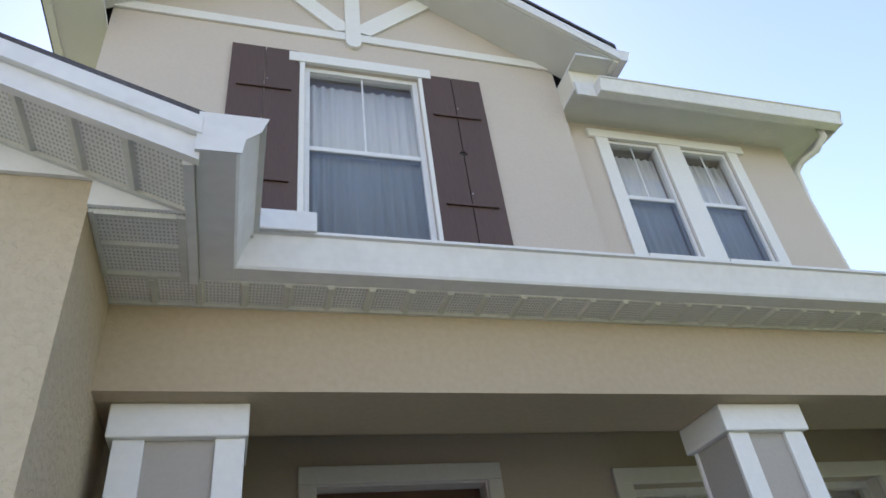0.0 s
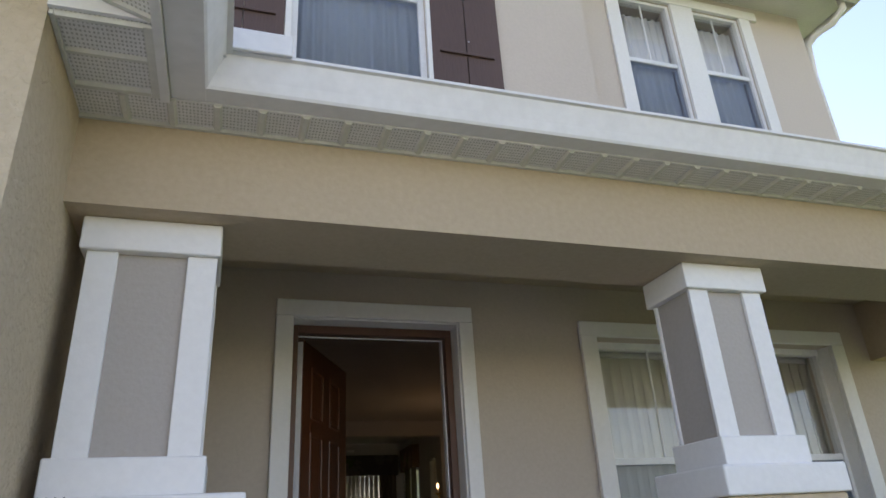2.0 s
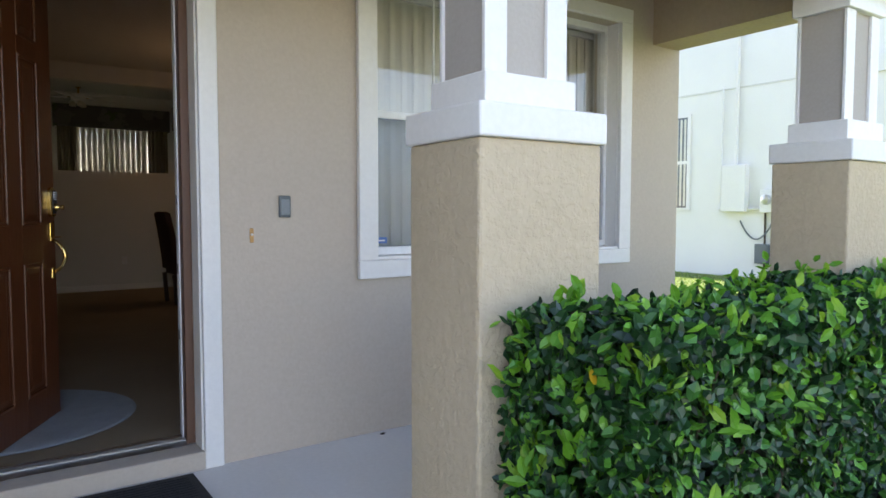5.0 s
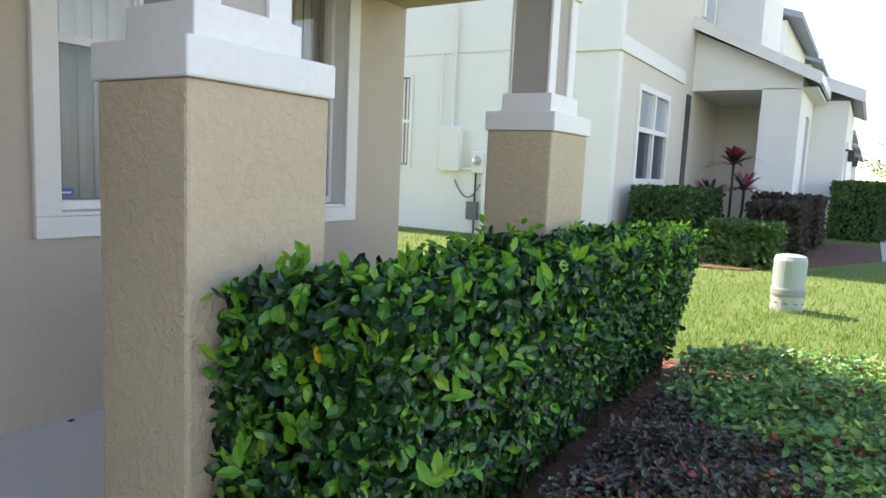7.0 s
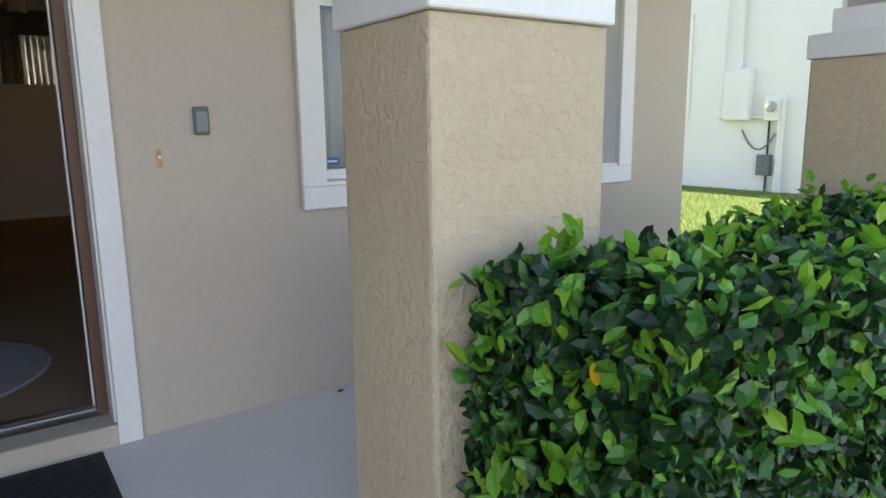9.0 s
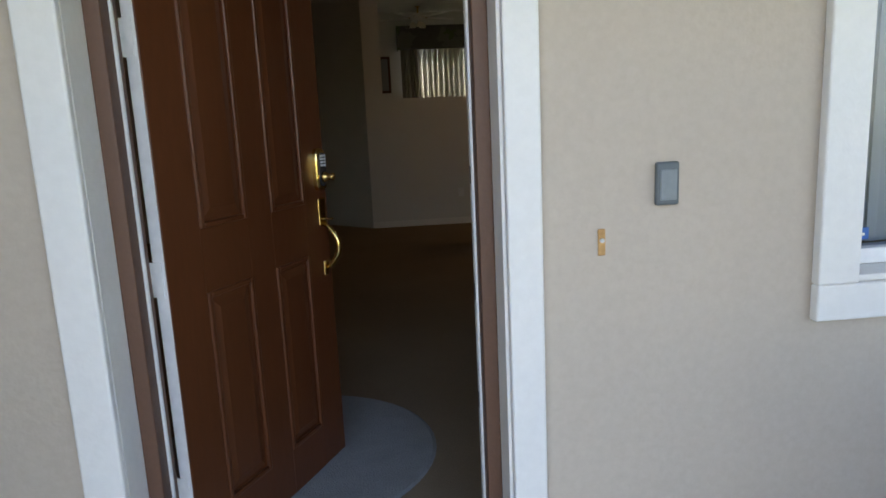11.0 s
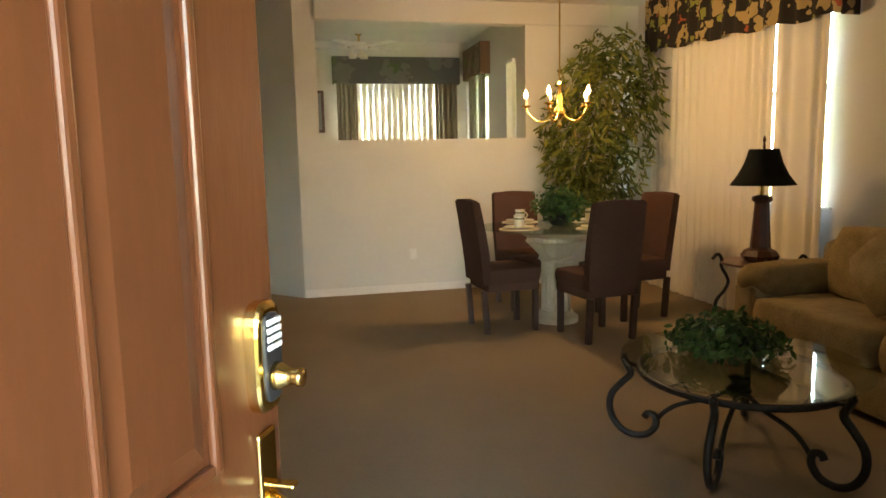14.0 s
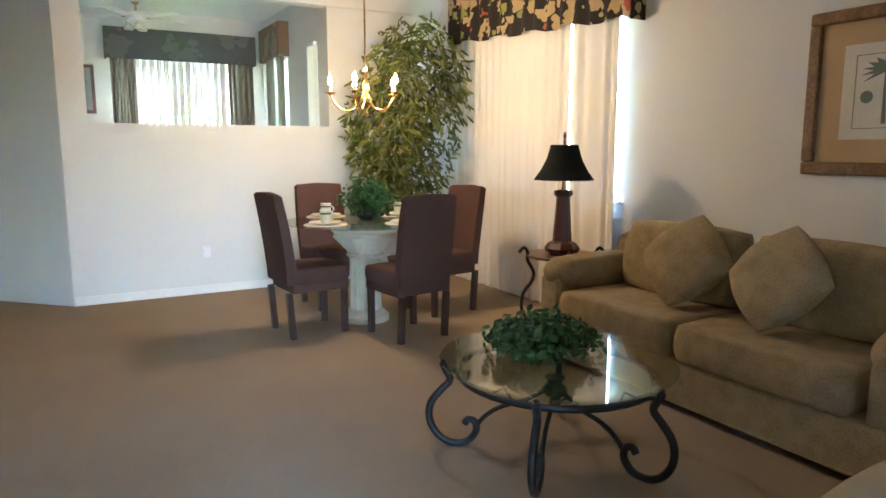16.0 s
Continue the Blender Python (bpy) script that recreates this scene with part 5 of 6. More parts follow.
def tree(m, h, spread, label, n=2600, size=0.28):
    t = thing("street_tree", label, "tree", m, "trees along the street")
    part("trunk", tube(bmesh.new(), [(0, 0, -0.1), (0.05, 0.02, h * 0.25), (0.1, -0.05, h * 0.5), (0.0, 0.05, h * 0.8)], [0.2, 0.16, 0.11, 0.04], 8), TWIG, t)
    lim = bmesh.new()
    P = []
    for i in range(13):
        a_, z = rng.uniform(0, 6.28), rng.uniform(0.3, 0.8) * h
        e = Vector((math.cos(a_) * spread * rng.uniform(0.4, 0.9), math.sin(a_) * spread * rng.uniform(0.4, 0.9), z + h * rng.uniform(0.05, 0.22)))
        tube(lim, [(0.05, 0, z), (e.x * 0.5, e.y * 0.5, (z + e.z) / 2 + 0.1), e], [0.06, 0.04, 0.015], 5)
        P.append(np.array(e) + rng.normal(0, 1, (n // 13, 3)) * np.array([0.30, 0.30, 0.20]) * spread * 0.8)
    part("limbs", lim, TWIG, t)
    P = np.concatenate(P)
    ob = new("crown", leaf_mesh("crown", P, np.tile([0, 0, 1.0], (len(P), 1)), rng.uniform(0.6, 1.3, len(P)) * size, FAR_GREEN, rng, tilt=1.0))
    ob.parent = t
    return tagged(ob, kind="stuff")


for q in ((58, -7, 6.5, 2.4), (75, -6, 9, 3.6), (82, -14, 10, 4), (95, -2, 8, 4), (70, -16, 8, 3)):
    tree(pose(q[0], q[1], GROUND), q[2], q[3], "leafy green street tree beyond the houses")
# ---- living room ----
def cloth_mat(name, col, col2, through=0.0, scale=5, grain=150, bump=0.3):
    m = mat(name, col, 0.95, col2=col2, scale=scale, grain=grain, bump=bump, bump_scale=grain * 1.5, spec=0.15)
    if through:
        n, l = m.node_tree.nodes, m.node_tree.links
        b, out = n["Principled BSDF"], n["Material Output"]
        tr, mx = n.new("ShaderNodeBsdfTranslucent"), n.new("ShaderNodeMixShader")
        tr.inputs[0].default_value = (*col, 1)
        mx.inputs[0].default_value = through
        l.new(b.outputs[0], mx.inputs[1]), l.new(tr.outputs[0], mx.inputs[2]), l.new(mx.outputs[0], out.inputs[0])
    return m


def cushion(bm, sx, sy, sz, m=None, puff=0.5, n=10, pinch=0.0):
    """A soft rounded cushion of that size, centred; puff swells its faces."""
    def shape(u, v, w):
        p = [u, v, w]
        q = []
        for i in range(3):
            a, b = p[(i + 1) % 3], p[(i + 2) % 3]
            q.append(p[i] * (1 - 0.12 * puff * (a * a + b * b)))
        k = 1 - pinch * (u * u * v * v)
        return Vector((q[0] * sx / 2, q[1] * sy / 2, q[2] * sz / 2 * k))
    vs = {}

    def vert(a):
        if a not in vs:
            p = shape(*(2 * c / n - 1 for c in a))
            vs[a] = bm.verts.new(m @ p if m is not None else p)
        return vs[a]
    for ax in range(3):
        for side in (0, n):
            for i in range(n):
                for j in range(n):
                    q = []
                    for di, dj in ((0, 0), (1, 0), (1, 1), (0, 1)):
                        c = [0, 0, 0]
                        c[ax], c[(ax + 1) % 3], c[(ax + 2) % 3] = side, i + di, j + dj
                        q.append(vert(tuple(c)))
                    bm.faces.new(q if side else list(reversed(q)))
    return bm


def flowing(pts, n=5):
    """A smooth curve through points."""
    q = [Vector(a) for a in pts]
    q = [q[0] * 2 - q[1]] + q + [q[-1] * 2 - q[-2]]
    out = []
    for a, b, c, d in zip(q, q[1:], q[2:], q[3:]):
        for k in range(n):
            t = k / n
            out.append(0.5 * (2 * b + (c - a) * t + (2 * a - 5 * b + 4 * c - d) * t * t + (3 * b - a - 3 * c + d) * t ** 3))
    return out + [q[-2]]


SUEDE = cloth_mat("brown_suede", (0.090, 0.046, 0.034), (0.066, 0.034, 0.025), scale=3, grain=90)
LEG = mat("dark_brown_leg", (0.045, 0.022, 0.015), 0.5, grain=60, bump=0.1)
SOFA = cloth_mat("olive_gold_chenille", (0.40, 0.30, 0.155), (0.25, 0.185, 0.09), scale=11, grain=110, bump=0.5)
IRON = mat("black_wrought_iron", (0.018, 0.017, 0.016), 0.5, 0.3, grain=60, bump=0.3, bump_scale=50)
TABLE_GLASS = glass_mat("table_glass", (0.90, 0.96, 0.93), 0.02, 0.06, 0.93)
CHINA = mat("cream_china", (0.75, 0.70, 0.58), 0.3, scale=8)
STONE = mat("cream_cast_stone", (0.62, 0.56, 0.44), 0.8, col2=(0.52, 0.46, 0.35), scale=6, grain=70, bump=0.4, bump_scale=40)
LAMP_WOOD = mat("dark_red_wood", (0.10, 0.03, 0.015), 0.35, col2=(0.06, 0.018, 0.01), scale=8, stretch=(1, 1, 0.2))
SHADE = cloth_mat("black_lamp_shade", (0.015, 0.018, 0.018), (0.01, 0.012, 0.012), scale=4, grain=120)
SHEER_IN = cloth_mat("sheer_cream_drape", (0.80, 0.74, 0.64), (0.76, 0.70, 0.60), 0.006, scale=3, grain=80, bump=0.05)
IVY = leaf_mat("ivy_leaf", [(0.0, (0.02, 0.06, 0.02)), (0.6, (0.04, 0.12, 0.03)), (1.0, (0.09, 0.19, 0.05))], 0.45, 0.2)
BAMBOO = leaf_mat("bamboo_leaf", [(0.0, (0.07, 0.10, 0.02)), (0.6, (0.14, 0.17, 0.035)), (1.0, (0.26, 0.26, 0.06))], 0.5, 0.35)


def dining_chair():
    c = thing("dining_chair", "brown suede high-backed dining chair at the round table", "chair", pose(0, 0, FLOOR), "chairs round the table")
    part("seat", cushion(bmesh.new(), 0.50, 0.50, 0.13, pose(0, 0.0, 0.49), 0.35), SUEDE, c, smooth=True)
    bm = bmesh.new()
    n = 8
    rows = []
    for i in range(n + 1):
        z = 0.43 + 0.70 * i / n
        lean = 0.235 + 0.10 * (i / n) ** 1.4
        w = 0.225 + 0.012 * math.sin(math.pi * i / n)
        t = 0.042 - 0.008 * i / n
        rows.append([bm.verts.new((sx * w, -lean + sy * t, z + (0.012 * (1 - abs(sx)) if i == n else 0))) for sx, sy in ((-1, -1), (0, -1.15), (1, -1), (1, 1), (0, 0.85), (-1, 1))])
    for p, q in zip(rows, rows[1:]):
        for k in range(6):
            bm.faces.new((p[k], p[(k + 1) % 6], q[(k + 1) % 6], q[k]))
    bm.faces.new(list(reversed(rows[0]))), bm.faces.new(rows[-1])
    bmesh.ops.bevel(bm, geom=[e for e in bm.edges if e.verts[0].co.z > 1.12 and e.verts[1].co.z > 1.12], offset=0.012, segments=2, affect='EDGES')
    bmesh.ops.recalc_face_normals(bm, faces=bm.faces)
    part("backrest", bm, SUEDE, c)
    part("seat_apron", B(-0.235, 0.235, -0.235, 0.235, 0.36, 0.435, 0.01), SUEDE, c)
    for sx in (-1, 1):
        for sy in (-1, 1):
            lean = 0.03 if sy < 0 else 0.0
            part("leg", prism(bmesh.new(), [(-0.022, -0.022), (0.022, -0.022), (0.022, 0.022), (-0.022, 0.022)], 'z', 0, 0.37), LEG, c).matrix_local = pose(sx * 0.205, sy * 0.205 - lean, 0, 4 * (sy < 0), 0, 0)
    return c


TX, TY = 3.54, 9.50
ch = dining_chair()
ch.matrix_world = pose(3.02, 9.42, FLOOR, 0, 0, -86)
copy_thing(ch, pose(3.65, 8.93, FLOOR, 0, 0, 7))
copy_thing(ch, pose(3.50, 10.20, FLOOR, 0, 0, 182))
copy_thing(ch, pose(4.27, 9.50, FLOOR, 0, 0, 98))

dt = thing("dining_table", "round glass dining table on a carved stone pedestal", "table", pose(TX, TY, FLOOR))
TOP = 0.87
g = part("glass_top", lathe(bmesh.new(), [(0.67, TOP - 0.012), (0.675, TOP - 0.006), (0.67, TOP)], 64), TABLE_GLASS, dt, "clear glass top")
g.visible_shadow = False
part("pedestal_base", lathe(bmesh.new(), [(0.20, 0), (0.20, 0.05), (0.17, 0.07), (0.15, 0.10)], 32), STONE, dt)
part("pedestal_shaft", lathe(bmesh.new(), [(0.13, 0.10), (0.125, 0.35), (0.13, 0.55)], 48, None, lambda a, z: 1 + 0.05 * math.cos(12 * a)), STONE, dt)
part("capital", lathe(bmesh.new(), [(0.13, 0.55), (0.16, 0.58), (0.14, 0.60), (0.21, 0.68), (0.27, 0.74), (0.25, 0.77), (0.30, 0.80), (0.30, TOP - 0.013)], 48, None, lambda a, z: 1 + 0.07 * math.cos(8 * a) * (0.5 if z > 0.79 else 1)), STONE, dt)

for k, ang in enumerate((205, 295, 25, 115)):
    a = radians(ang)
    px, py = TX + 0.46 * math.cos(a), TY + 0.46 * math.sin(a)
    z = FLOOR + TOP + 0.001
    single("placemat", lathe(bmesh.new(), [(0.17, 0), (0.175, 0.003), (0.17, 0.006)], 32), mat("cream_placemat", (0.66, 0.60, 0.48), 0.8, scale=20), "round cream placemat on the glass table", "placemat", pose(px, py, z), group="place settings")
    single("dinner_plate", lathe(bmesh.new(), [(0.06, 0), (0.13, 0.016), (0.132, 0.02), (0.07, 0.007)], 32), CHINA, "cream china plate on a placemat", "plate", pose(px, py, z + 0.0065), smooth=True, group="place settings")
    cup = thing("mug", "cream china mug standing on a saucer", "mug", pose(px, py, z + 0.016), "place settings")
    part("bowl", lathe(bmesh.new(), [(0.030, 0), (0.042, 0.01), (0.044, 0.10), (0.047, 0.105), (0.041, 0.105), (0.038, 0.02), (0.01, 0.012)], 20), CHINA, cup, smooth=True)
    part("handle", tube(bmesh.new(), [(0.042 + 0.032 * math.sin(math.pi * q / 8), 0, 0.085 - 0.065 * q / 8) for q in range(9)], 0.006, 8), CHINA, cup, smooth=True)
    part("band", lathe(bmesh.new(), [(0.0455, 0.07), (0.0458, 0.085)], 20), mat("green_glaze", (0.12, 0.14, 0.05), 0.35), cup)
cp = thing("centrepiece", "leafy green centrepiece in a glass bowl", "plant", pose(TX + 0.02, TY, FLOOR + TOP + 0.001))
part("bowl", lathe(bmesh.new(), [(0.05, 0), (0.09, 0.04), (0.085, 0.09), (0.07, 0.10)], 20), IRON, cp, smooth=True)
k = 620
d = rng.normal(0, 1, (k, 3))
d /= np.linalg.norm(d, axis=1)[:, None]
P = d * rng.uniform(0.05, 0.24, (k, 1)) * np.array([1.1, 1.1, 0.75]) + [0, 0, 0.19]
ob = new("foliage", leaf_mesh("foliage", P, d, rng.uniform(0.04, 0.07, k), IVY, rng))
ob.parent = cp
tagged(ob, kind="stuff")

# chandelier
CX, CY, CZ = 3.55, 9.45, 2.02
cl = thing("chandelier", "brass chandelier with five lit candle bulbs", "chandelier", pose(CX, CY, CZ))
part("column", lathe(bmesh.new(), [(0.008, -0.20), (0.025, -0.17), (0.012, -0.14), (0.05, -0.09), (0.055, -0.05), (0.02, 0.0), (0.03, 0.06), (0.012, 0.12), (0.02, 0.17), (0.006, 0.20)], 20), BRASS, cl, smooth=True)
part("chain", tube(bmesh.new(), [(0, 0, 0.19), (0, 0, CEIL - CZ - 0.02)], 0.007, 6), BRASS, cl)
part("canopy", lathe(bmesh.new(), [(0.02, CEIL - CZ - 0.06), (0.06, CEIL - CZ - 0.02), (0.065, CEIL - CZ)], 20), BRASS, cl)
BULB = glow_mat("lit_candle_bulb", (1.0, 0.62, 0.26), 3.0)
for k in range(5):
    a = radians(72 * k + 14)
    ca, sa = math.cos(a), math.sin(a)
    pts = [(ca * r_, sa * r_, z_) for r_, z_ in ((0.03, -0.06), (0.10, -0.13), (0.19, -0.14), (0.26, -0.08), (0.29, -0.02))]
    arm = part("arm", tube(bmesh.new(), flowing(pts), 0.008, 8), BRASS, cl, smooth=True)
    part("drip_cup", lathe(bmesh.new(), [(0.012, -0.02), (0.04, -0.01), (0.042, 0.0), (0.015, 0.004)], 16, pose(ca * 0.29, sa * 0.29, 0)), BRASS, arm)
    part("candle", lathe(bmesh.new(), [(0.012, 0.0), (0.012, 0.06)], 12, pose(ca * 0.29, sa * 0.29, 0.002)), CHINA, arm)
    part("bulb", lathe(bmesh.new(), [(0.008, 0), (0.018, 0.02), (0.016, 0.04), (0.006, 0.065), (0.002, 0.075)], 14, pose(ca * 0.29, sa * 0.29, 0.063)), BULB, arm, "lit candle bulb", smooth=True)
lamp = new("chandelier_light", bpy.data.lights.new("chandelier_light", 'POINT'))
lamp.data.energy, lamp.data.color, lamp.data.shadow_soft_size = LAMP_WATTS, (1.0, 0.66, 0.34), 0.12
lamp.location = (CX, CY, CZ + 0.22)

# bamboo tree in the corner
bt = thing("bamboo_tree", "tall leafy indoor bamboo tree in the corner", "plant", pose(4.46, 10.60, FLOOR))
part("pot", lathe(bmesh.new(), [(0.13, 0), (0.18, 0.30), (0.19, 0.32), (0.16, 0.32)], 24), mat("dark_pot", (0.06, 0.04, 0.03), 0.6), bt)
stems = []
for i in range(6):
    a = rng.uniform(0, 6.28)
    e = Vector((math.cos(a) * rng.uniform(0.15, 0.45), math.sin(a) * rng.uniform(0.1, 0.35), rng.uniform(2.0, 2.5)))
    pts = [(0.05 * math.cos(a), 0.05 * math.sin(a), 0.3), (e.x * 0.3, e.y * 0.3, 1.2), (e.x, e.y, e.z)]
    stems.append(pts)
    part("stem", tube(bmesh.new(), pts, [0.014, 0.011, 0.005], 7), mat("bamboo_cane", (0.30, 0.24, 0.08), 0.5), bt)
k = 2900
zz = rng.uniform(0.85, 2.70, k)
rad = 0.76 * np.interp(zz, [0.85, 1.2, 1.7, 2.2, 2.5, 2.7], [0.30, 0.60, 0.88, 1.0, 0.80, 0.40]) * rng.random(k) ** 0.5
aa = rng.uniform(0, 2 * math.pi, k)
P = np.stack([rad * np.cos(aa) * 0.95 - 0.08, rad * np.sin(aa) * 0.70, zz + 0.16 * np.sin(aa * 3 + zz * 4) - 0.25 * rad], 1)
P[:, 0] += 0.17 * (zz - 1.3)
P[:, 0] = np.minimum(P[:, 0], 0.66)
N = np.stack([np.cos(aa), np.sin(aa), np.full(k, 0.8)], 1)
ob = new("foliage", leaf_mesh("foliage", P, N, rng.uniform(0.09, 0.17, k), BAMBOO, rng, wide=0.17, lift=-0.9, tilt=0.5))
ob.parent = bt
tagged(ob, kind="stuff")

# right window, drape and valance
rw = structure("window_6", B(RX + 0.08, RX + 0.14, 8.335, 8.35, 1.14, 2.95), VINYL, "white framed living room window behind sheer drapes", "window")
for q in ((10.70, 10.75, 1.14, 2.95), (8.35, 10.70, 1.14, 1.17), (8.35, 10.70, 2.90, 2.95), (9.47, 9.53, 1.17, 2.90), (8.35, 9.47, 2.04, 2.09), (9.53, 10.70, 2.04, 2.09)):
    part("window_frame", B(RX + 0.08, RX + 0.14, *q), VINYL, rw)
p = part("pane", B(RX + 0.105, RX + 0.111, 8.35, 10.70, 1.17, 2.90), GLASS, rw)
p.visible_shadow = False
structure("window_stool", B(RX - 0.03, RX + 0.08, 8.25, 10.78, 1.115, 1.139, 0.005), TRIM, "white window stool behind the drape", "sill")


def drape(name, y0, y1, x, z0, z1, folds, depth, material, label):
    bm = curtain(bmesh.new(), y0, y1, 0, z0, z1, folds, depth, 8, 1.0)
    for v in bm.verts:
        v.co = Vector((x - v.co.y, v.co.x, v.co.z))
    ob = single(name, bm, material, label, "curtain", smooth=True)
    return ob


drape("sheer_drape", 8.868, 10.82, RX - 0.075, FLOOR + 0.01, 2.80, 17, 0.022, SHEER_IN, "cream sheer drape hanging to the carpet")
drape("sheer_drape", 8.288, 8.862, RX - 0.07, FLOOR + 0.01, 2.80, 4, 0.022, SHEER_IN, "cream sheer drape panel beside the window edge")


def floral_mat(name, ground, leaf, accent, scale=5.5):
    """Large leaves and blossoms on a plain ground."""
    m = mat(name, ground, 0.95, scale=5, grain=120, bump=0.2)
    n, l = m.node_tree.nodes, m.node_tree.links
    b = n["Principled BSDF"]
    tc, mp, wv = n.new("ShaderNodeTexCoord"), n.new("ShaderNodeMapping"), n.new("ShaderNodeTexNoise")
    l.new(tc.outputs["Object"], mp.inputs[0])
    wv.inputs["Scale"].default_value = 7.0
    l.new(mp.outputs[0], wv.inputs[0])
    mixv = n.new("ShaderNodeMix")
    mixv.data_type = 'VECTOR'
    mixv.inputs[0].default_value = 0.30
    l.new(mp.outputs[0], mixv.inputs[4]), l.new(wv.outputs["Color"], mixv.inputs[5])
    vo = n.new("ShaderNodeTexVoronoi")
    vo.inputs["Scale"].default_value = scale
    l.new(mixv.outputs[1], vo.inputs["Vector"])
    lt = n.new("ShaderNodeMath")
    lt.operation, lt.inputs[1].default_value = 'LESS_THAN', 0.44
    l.new(vo.outputs["Distance"], lt.inputs[0])
    sep, ramp = n.new("ShaderNodeSeparateColor"), n.new("ShaderNodeValToRGB")
    l.new(vo.outputs["Color"], sep.inputs[0]), l.new(sep.outputs[0], ramp.inputs[0])
    ramp.color_ramp.interpolation = 'CONSTANT'
    ramp.color_ramp.elements[0].color = (*leaf, 1)
    ramp.color_ramp.elements[1].position, ramp.color_ramp.elements[1].color = 0.62, (leaf[0] * 0.6, leaf[1] * 0.85, leaf[2] * 0.45, 1)
    e = ramp.color_ramp.elements.new(0.88)
    e.color = (*accent, 1)
    mx = n.new("ShaderNodeMix")
    mx.data_type = 'RGBA'
    src = b.inputs["Base Color"].links[0].from_socket
    l.new(lt.outputs[0], mx.inputs[0]), l.new(src, mx.inputs[6]), l.new(ramp.outputs[0], mx.inputs[7]), l.new(mx.outputs[2], b.inputs["Base Color"])
    return m


FLORAL = floral_mat("dark_floral_cloth", (0.022, 0.018, 0.016), (0.42, 0.32, 0.16), (0.35, 0.09, 0.05), 7.5)
va = thing("valance", "dark valance printed with beige leaves and red flowers", "valance", pose(RX, 9.6, 2.9))
bm = bmesh.new()
n = 72
prev = None
for i in range(n + 1):
    u = i / n
    y = -1.50 + 2.77 * u
    x = -0.15 - 0.018 * math.sin(u * 2 * math.pi * 15)
    zb = -0.35 + 0.15 * u + 0.018 * math.sin(u * 2 * math.pi * 5)
    cur = (bm.verts.new((x, y, zb)), bm.verts.new((x * 0.98, y, CEIL - 2.9 - 0.03)))
    if prev:
        bm.faces.new((prev[0], cur[0], cur[1], prev[1]))
    prev = cur
fr_ = part("front", bm, FLORAL, va, smooth=True)
part("return", B(-0.155, -0.002, -1.508, -1.498, -0.36, CEIL - 2.93), FLORAL, va)
part("top_board", B(-0.15, -0.002, -1.497, 1.26, CEIL - 2.945, CEIL - 2.93), WALL_IN, va)

# sofa
sf = thing("sofa", "olive gold chenille two-seat sofa against the wall", "sofa", pose(4.70, 6.72, FLOOR))
SY0, SY1 = -1.22, 1.30
part("base", B(-0.45, 0.50, SY0 + 0.04, SY1 - 0.04, 0.03, 0.30, 0.03), SOFA, sf)
part("back", B(0.24, 0.53, SY0 + 0.05, SY1 - 0.05, 0.25, 0.86, 0.08), SOFA, sf)
for y0, y1 in ((SY0, SY0 + 0.24), (SY1 - 0.24, SY1)):
    bm = B(-0.43, 0.50, y0 + 0.02, y1 - 0.02, 0.03, 0.58, 0.03)
    part("arm", bm, SOFA, sf)
    part("arm_roll", cushion(bmesh.new(), 0.96, 0.27, 0.24, pose(0.03, (y0 + y1) / 2, 0.60), 1.1), SOFA, sf, smooth=True)
for y in (-0.46, 0.54):
    part("seat_cushion", cushion(bmesh.new(), 0.76, 0.995, 0.22, pose(-0.10, y, 0.40), 0.30), SOFA, sf, smooth=True)
    part("back_cushion", cushion(bmesh.new(), 0.26, 0.97, 0.52, pose(0.20, y, 0.73, 0, 10, 0), 0.75), SOFA, sf, smooth=True)
part("skirt_seam", B(-0.458, -0.449, SY0 + 0.06, SY1 - 0.06, 0.05, 0.06), SOFA, sf)
for y, rz, rx, dx in ((7.02, 10, 42, 0.0), (6.37, -4, 48, -0.05)):
    single("throw_pillow", cushion(bmesh.new(), 0.50, 0.50, 0.17, None, 1.0, 10, 0.65), SOFA, "square olive gold throw pillow leaning on the sofa", "pillow", pose(4.63 + dx, y, 0.885, 0, 0, rz) @ pose(0, 0, 0, 0, -62, 0) @ pose(0, 0, 0, 0, 0, rx), smooth=True, group="sofa pillows")

# armchair edge in the foreground
oc = thing("ottoman", "pale rounded upholstered ottoman by the coffee table", "ottoman", pose(3.74, 5.00, FLOOR))
PALE = cloth_mat("pale_cream_chenille", (0.46, 0.40, 0.27), (0.38, 0.33, 0.21), scale=7, grain=110, bump=0.5)
part("cushion", cushion(bmesh.new(), 1.05, 0.80, 0.20, pose(0, 0, 0.31), 0.7, 12), PALE, oc, smooth=True)
part("base", B(-0.46, 0.46, -0.34, 0.34, 0.05, 0.23, 0.04), PALE, oc)
for sx in (-1, 1):
    for sy in (-1, 1):
        part("foot", lathe(bmesh.new(), [(0.025, 0), (0.03, 0.05)], 10, pose(sx * 0.4, sy * 0.28, 0)), LEG, oc)

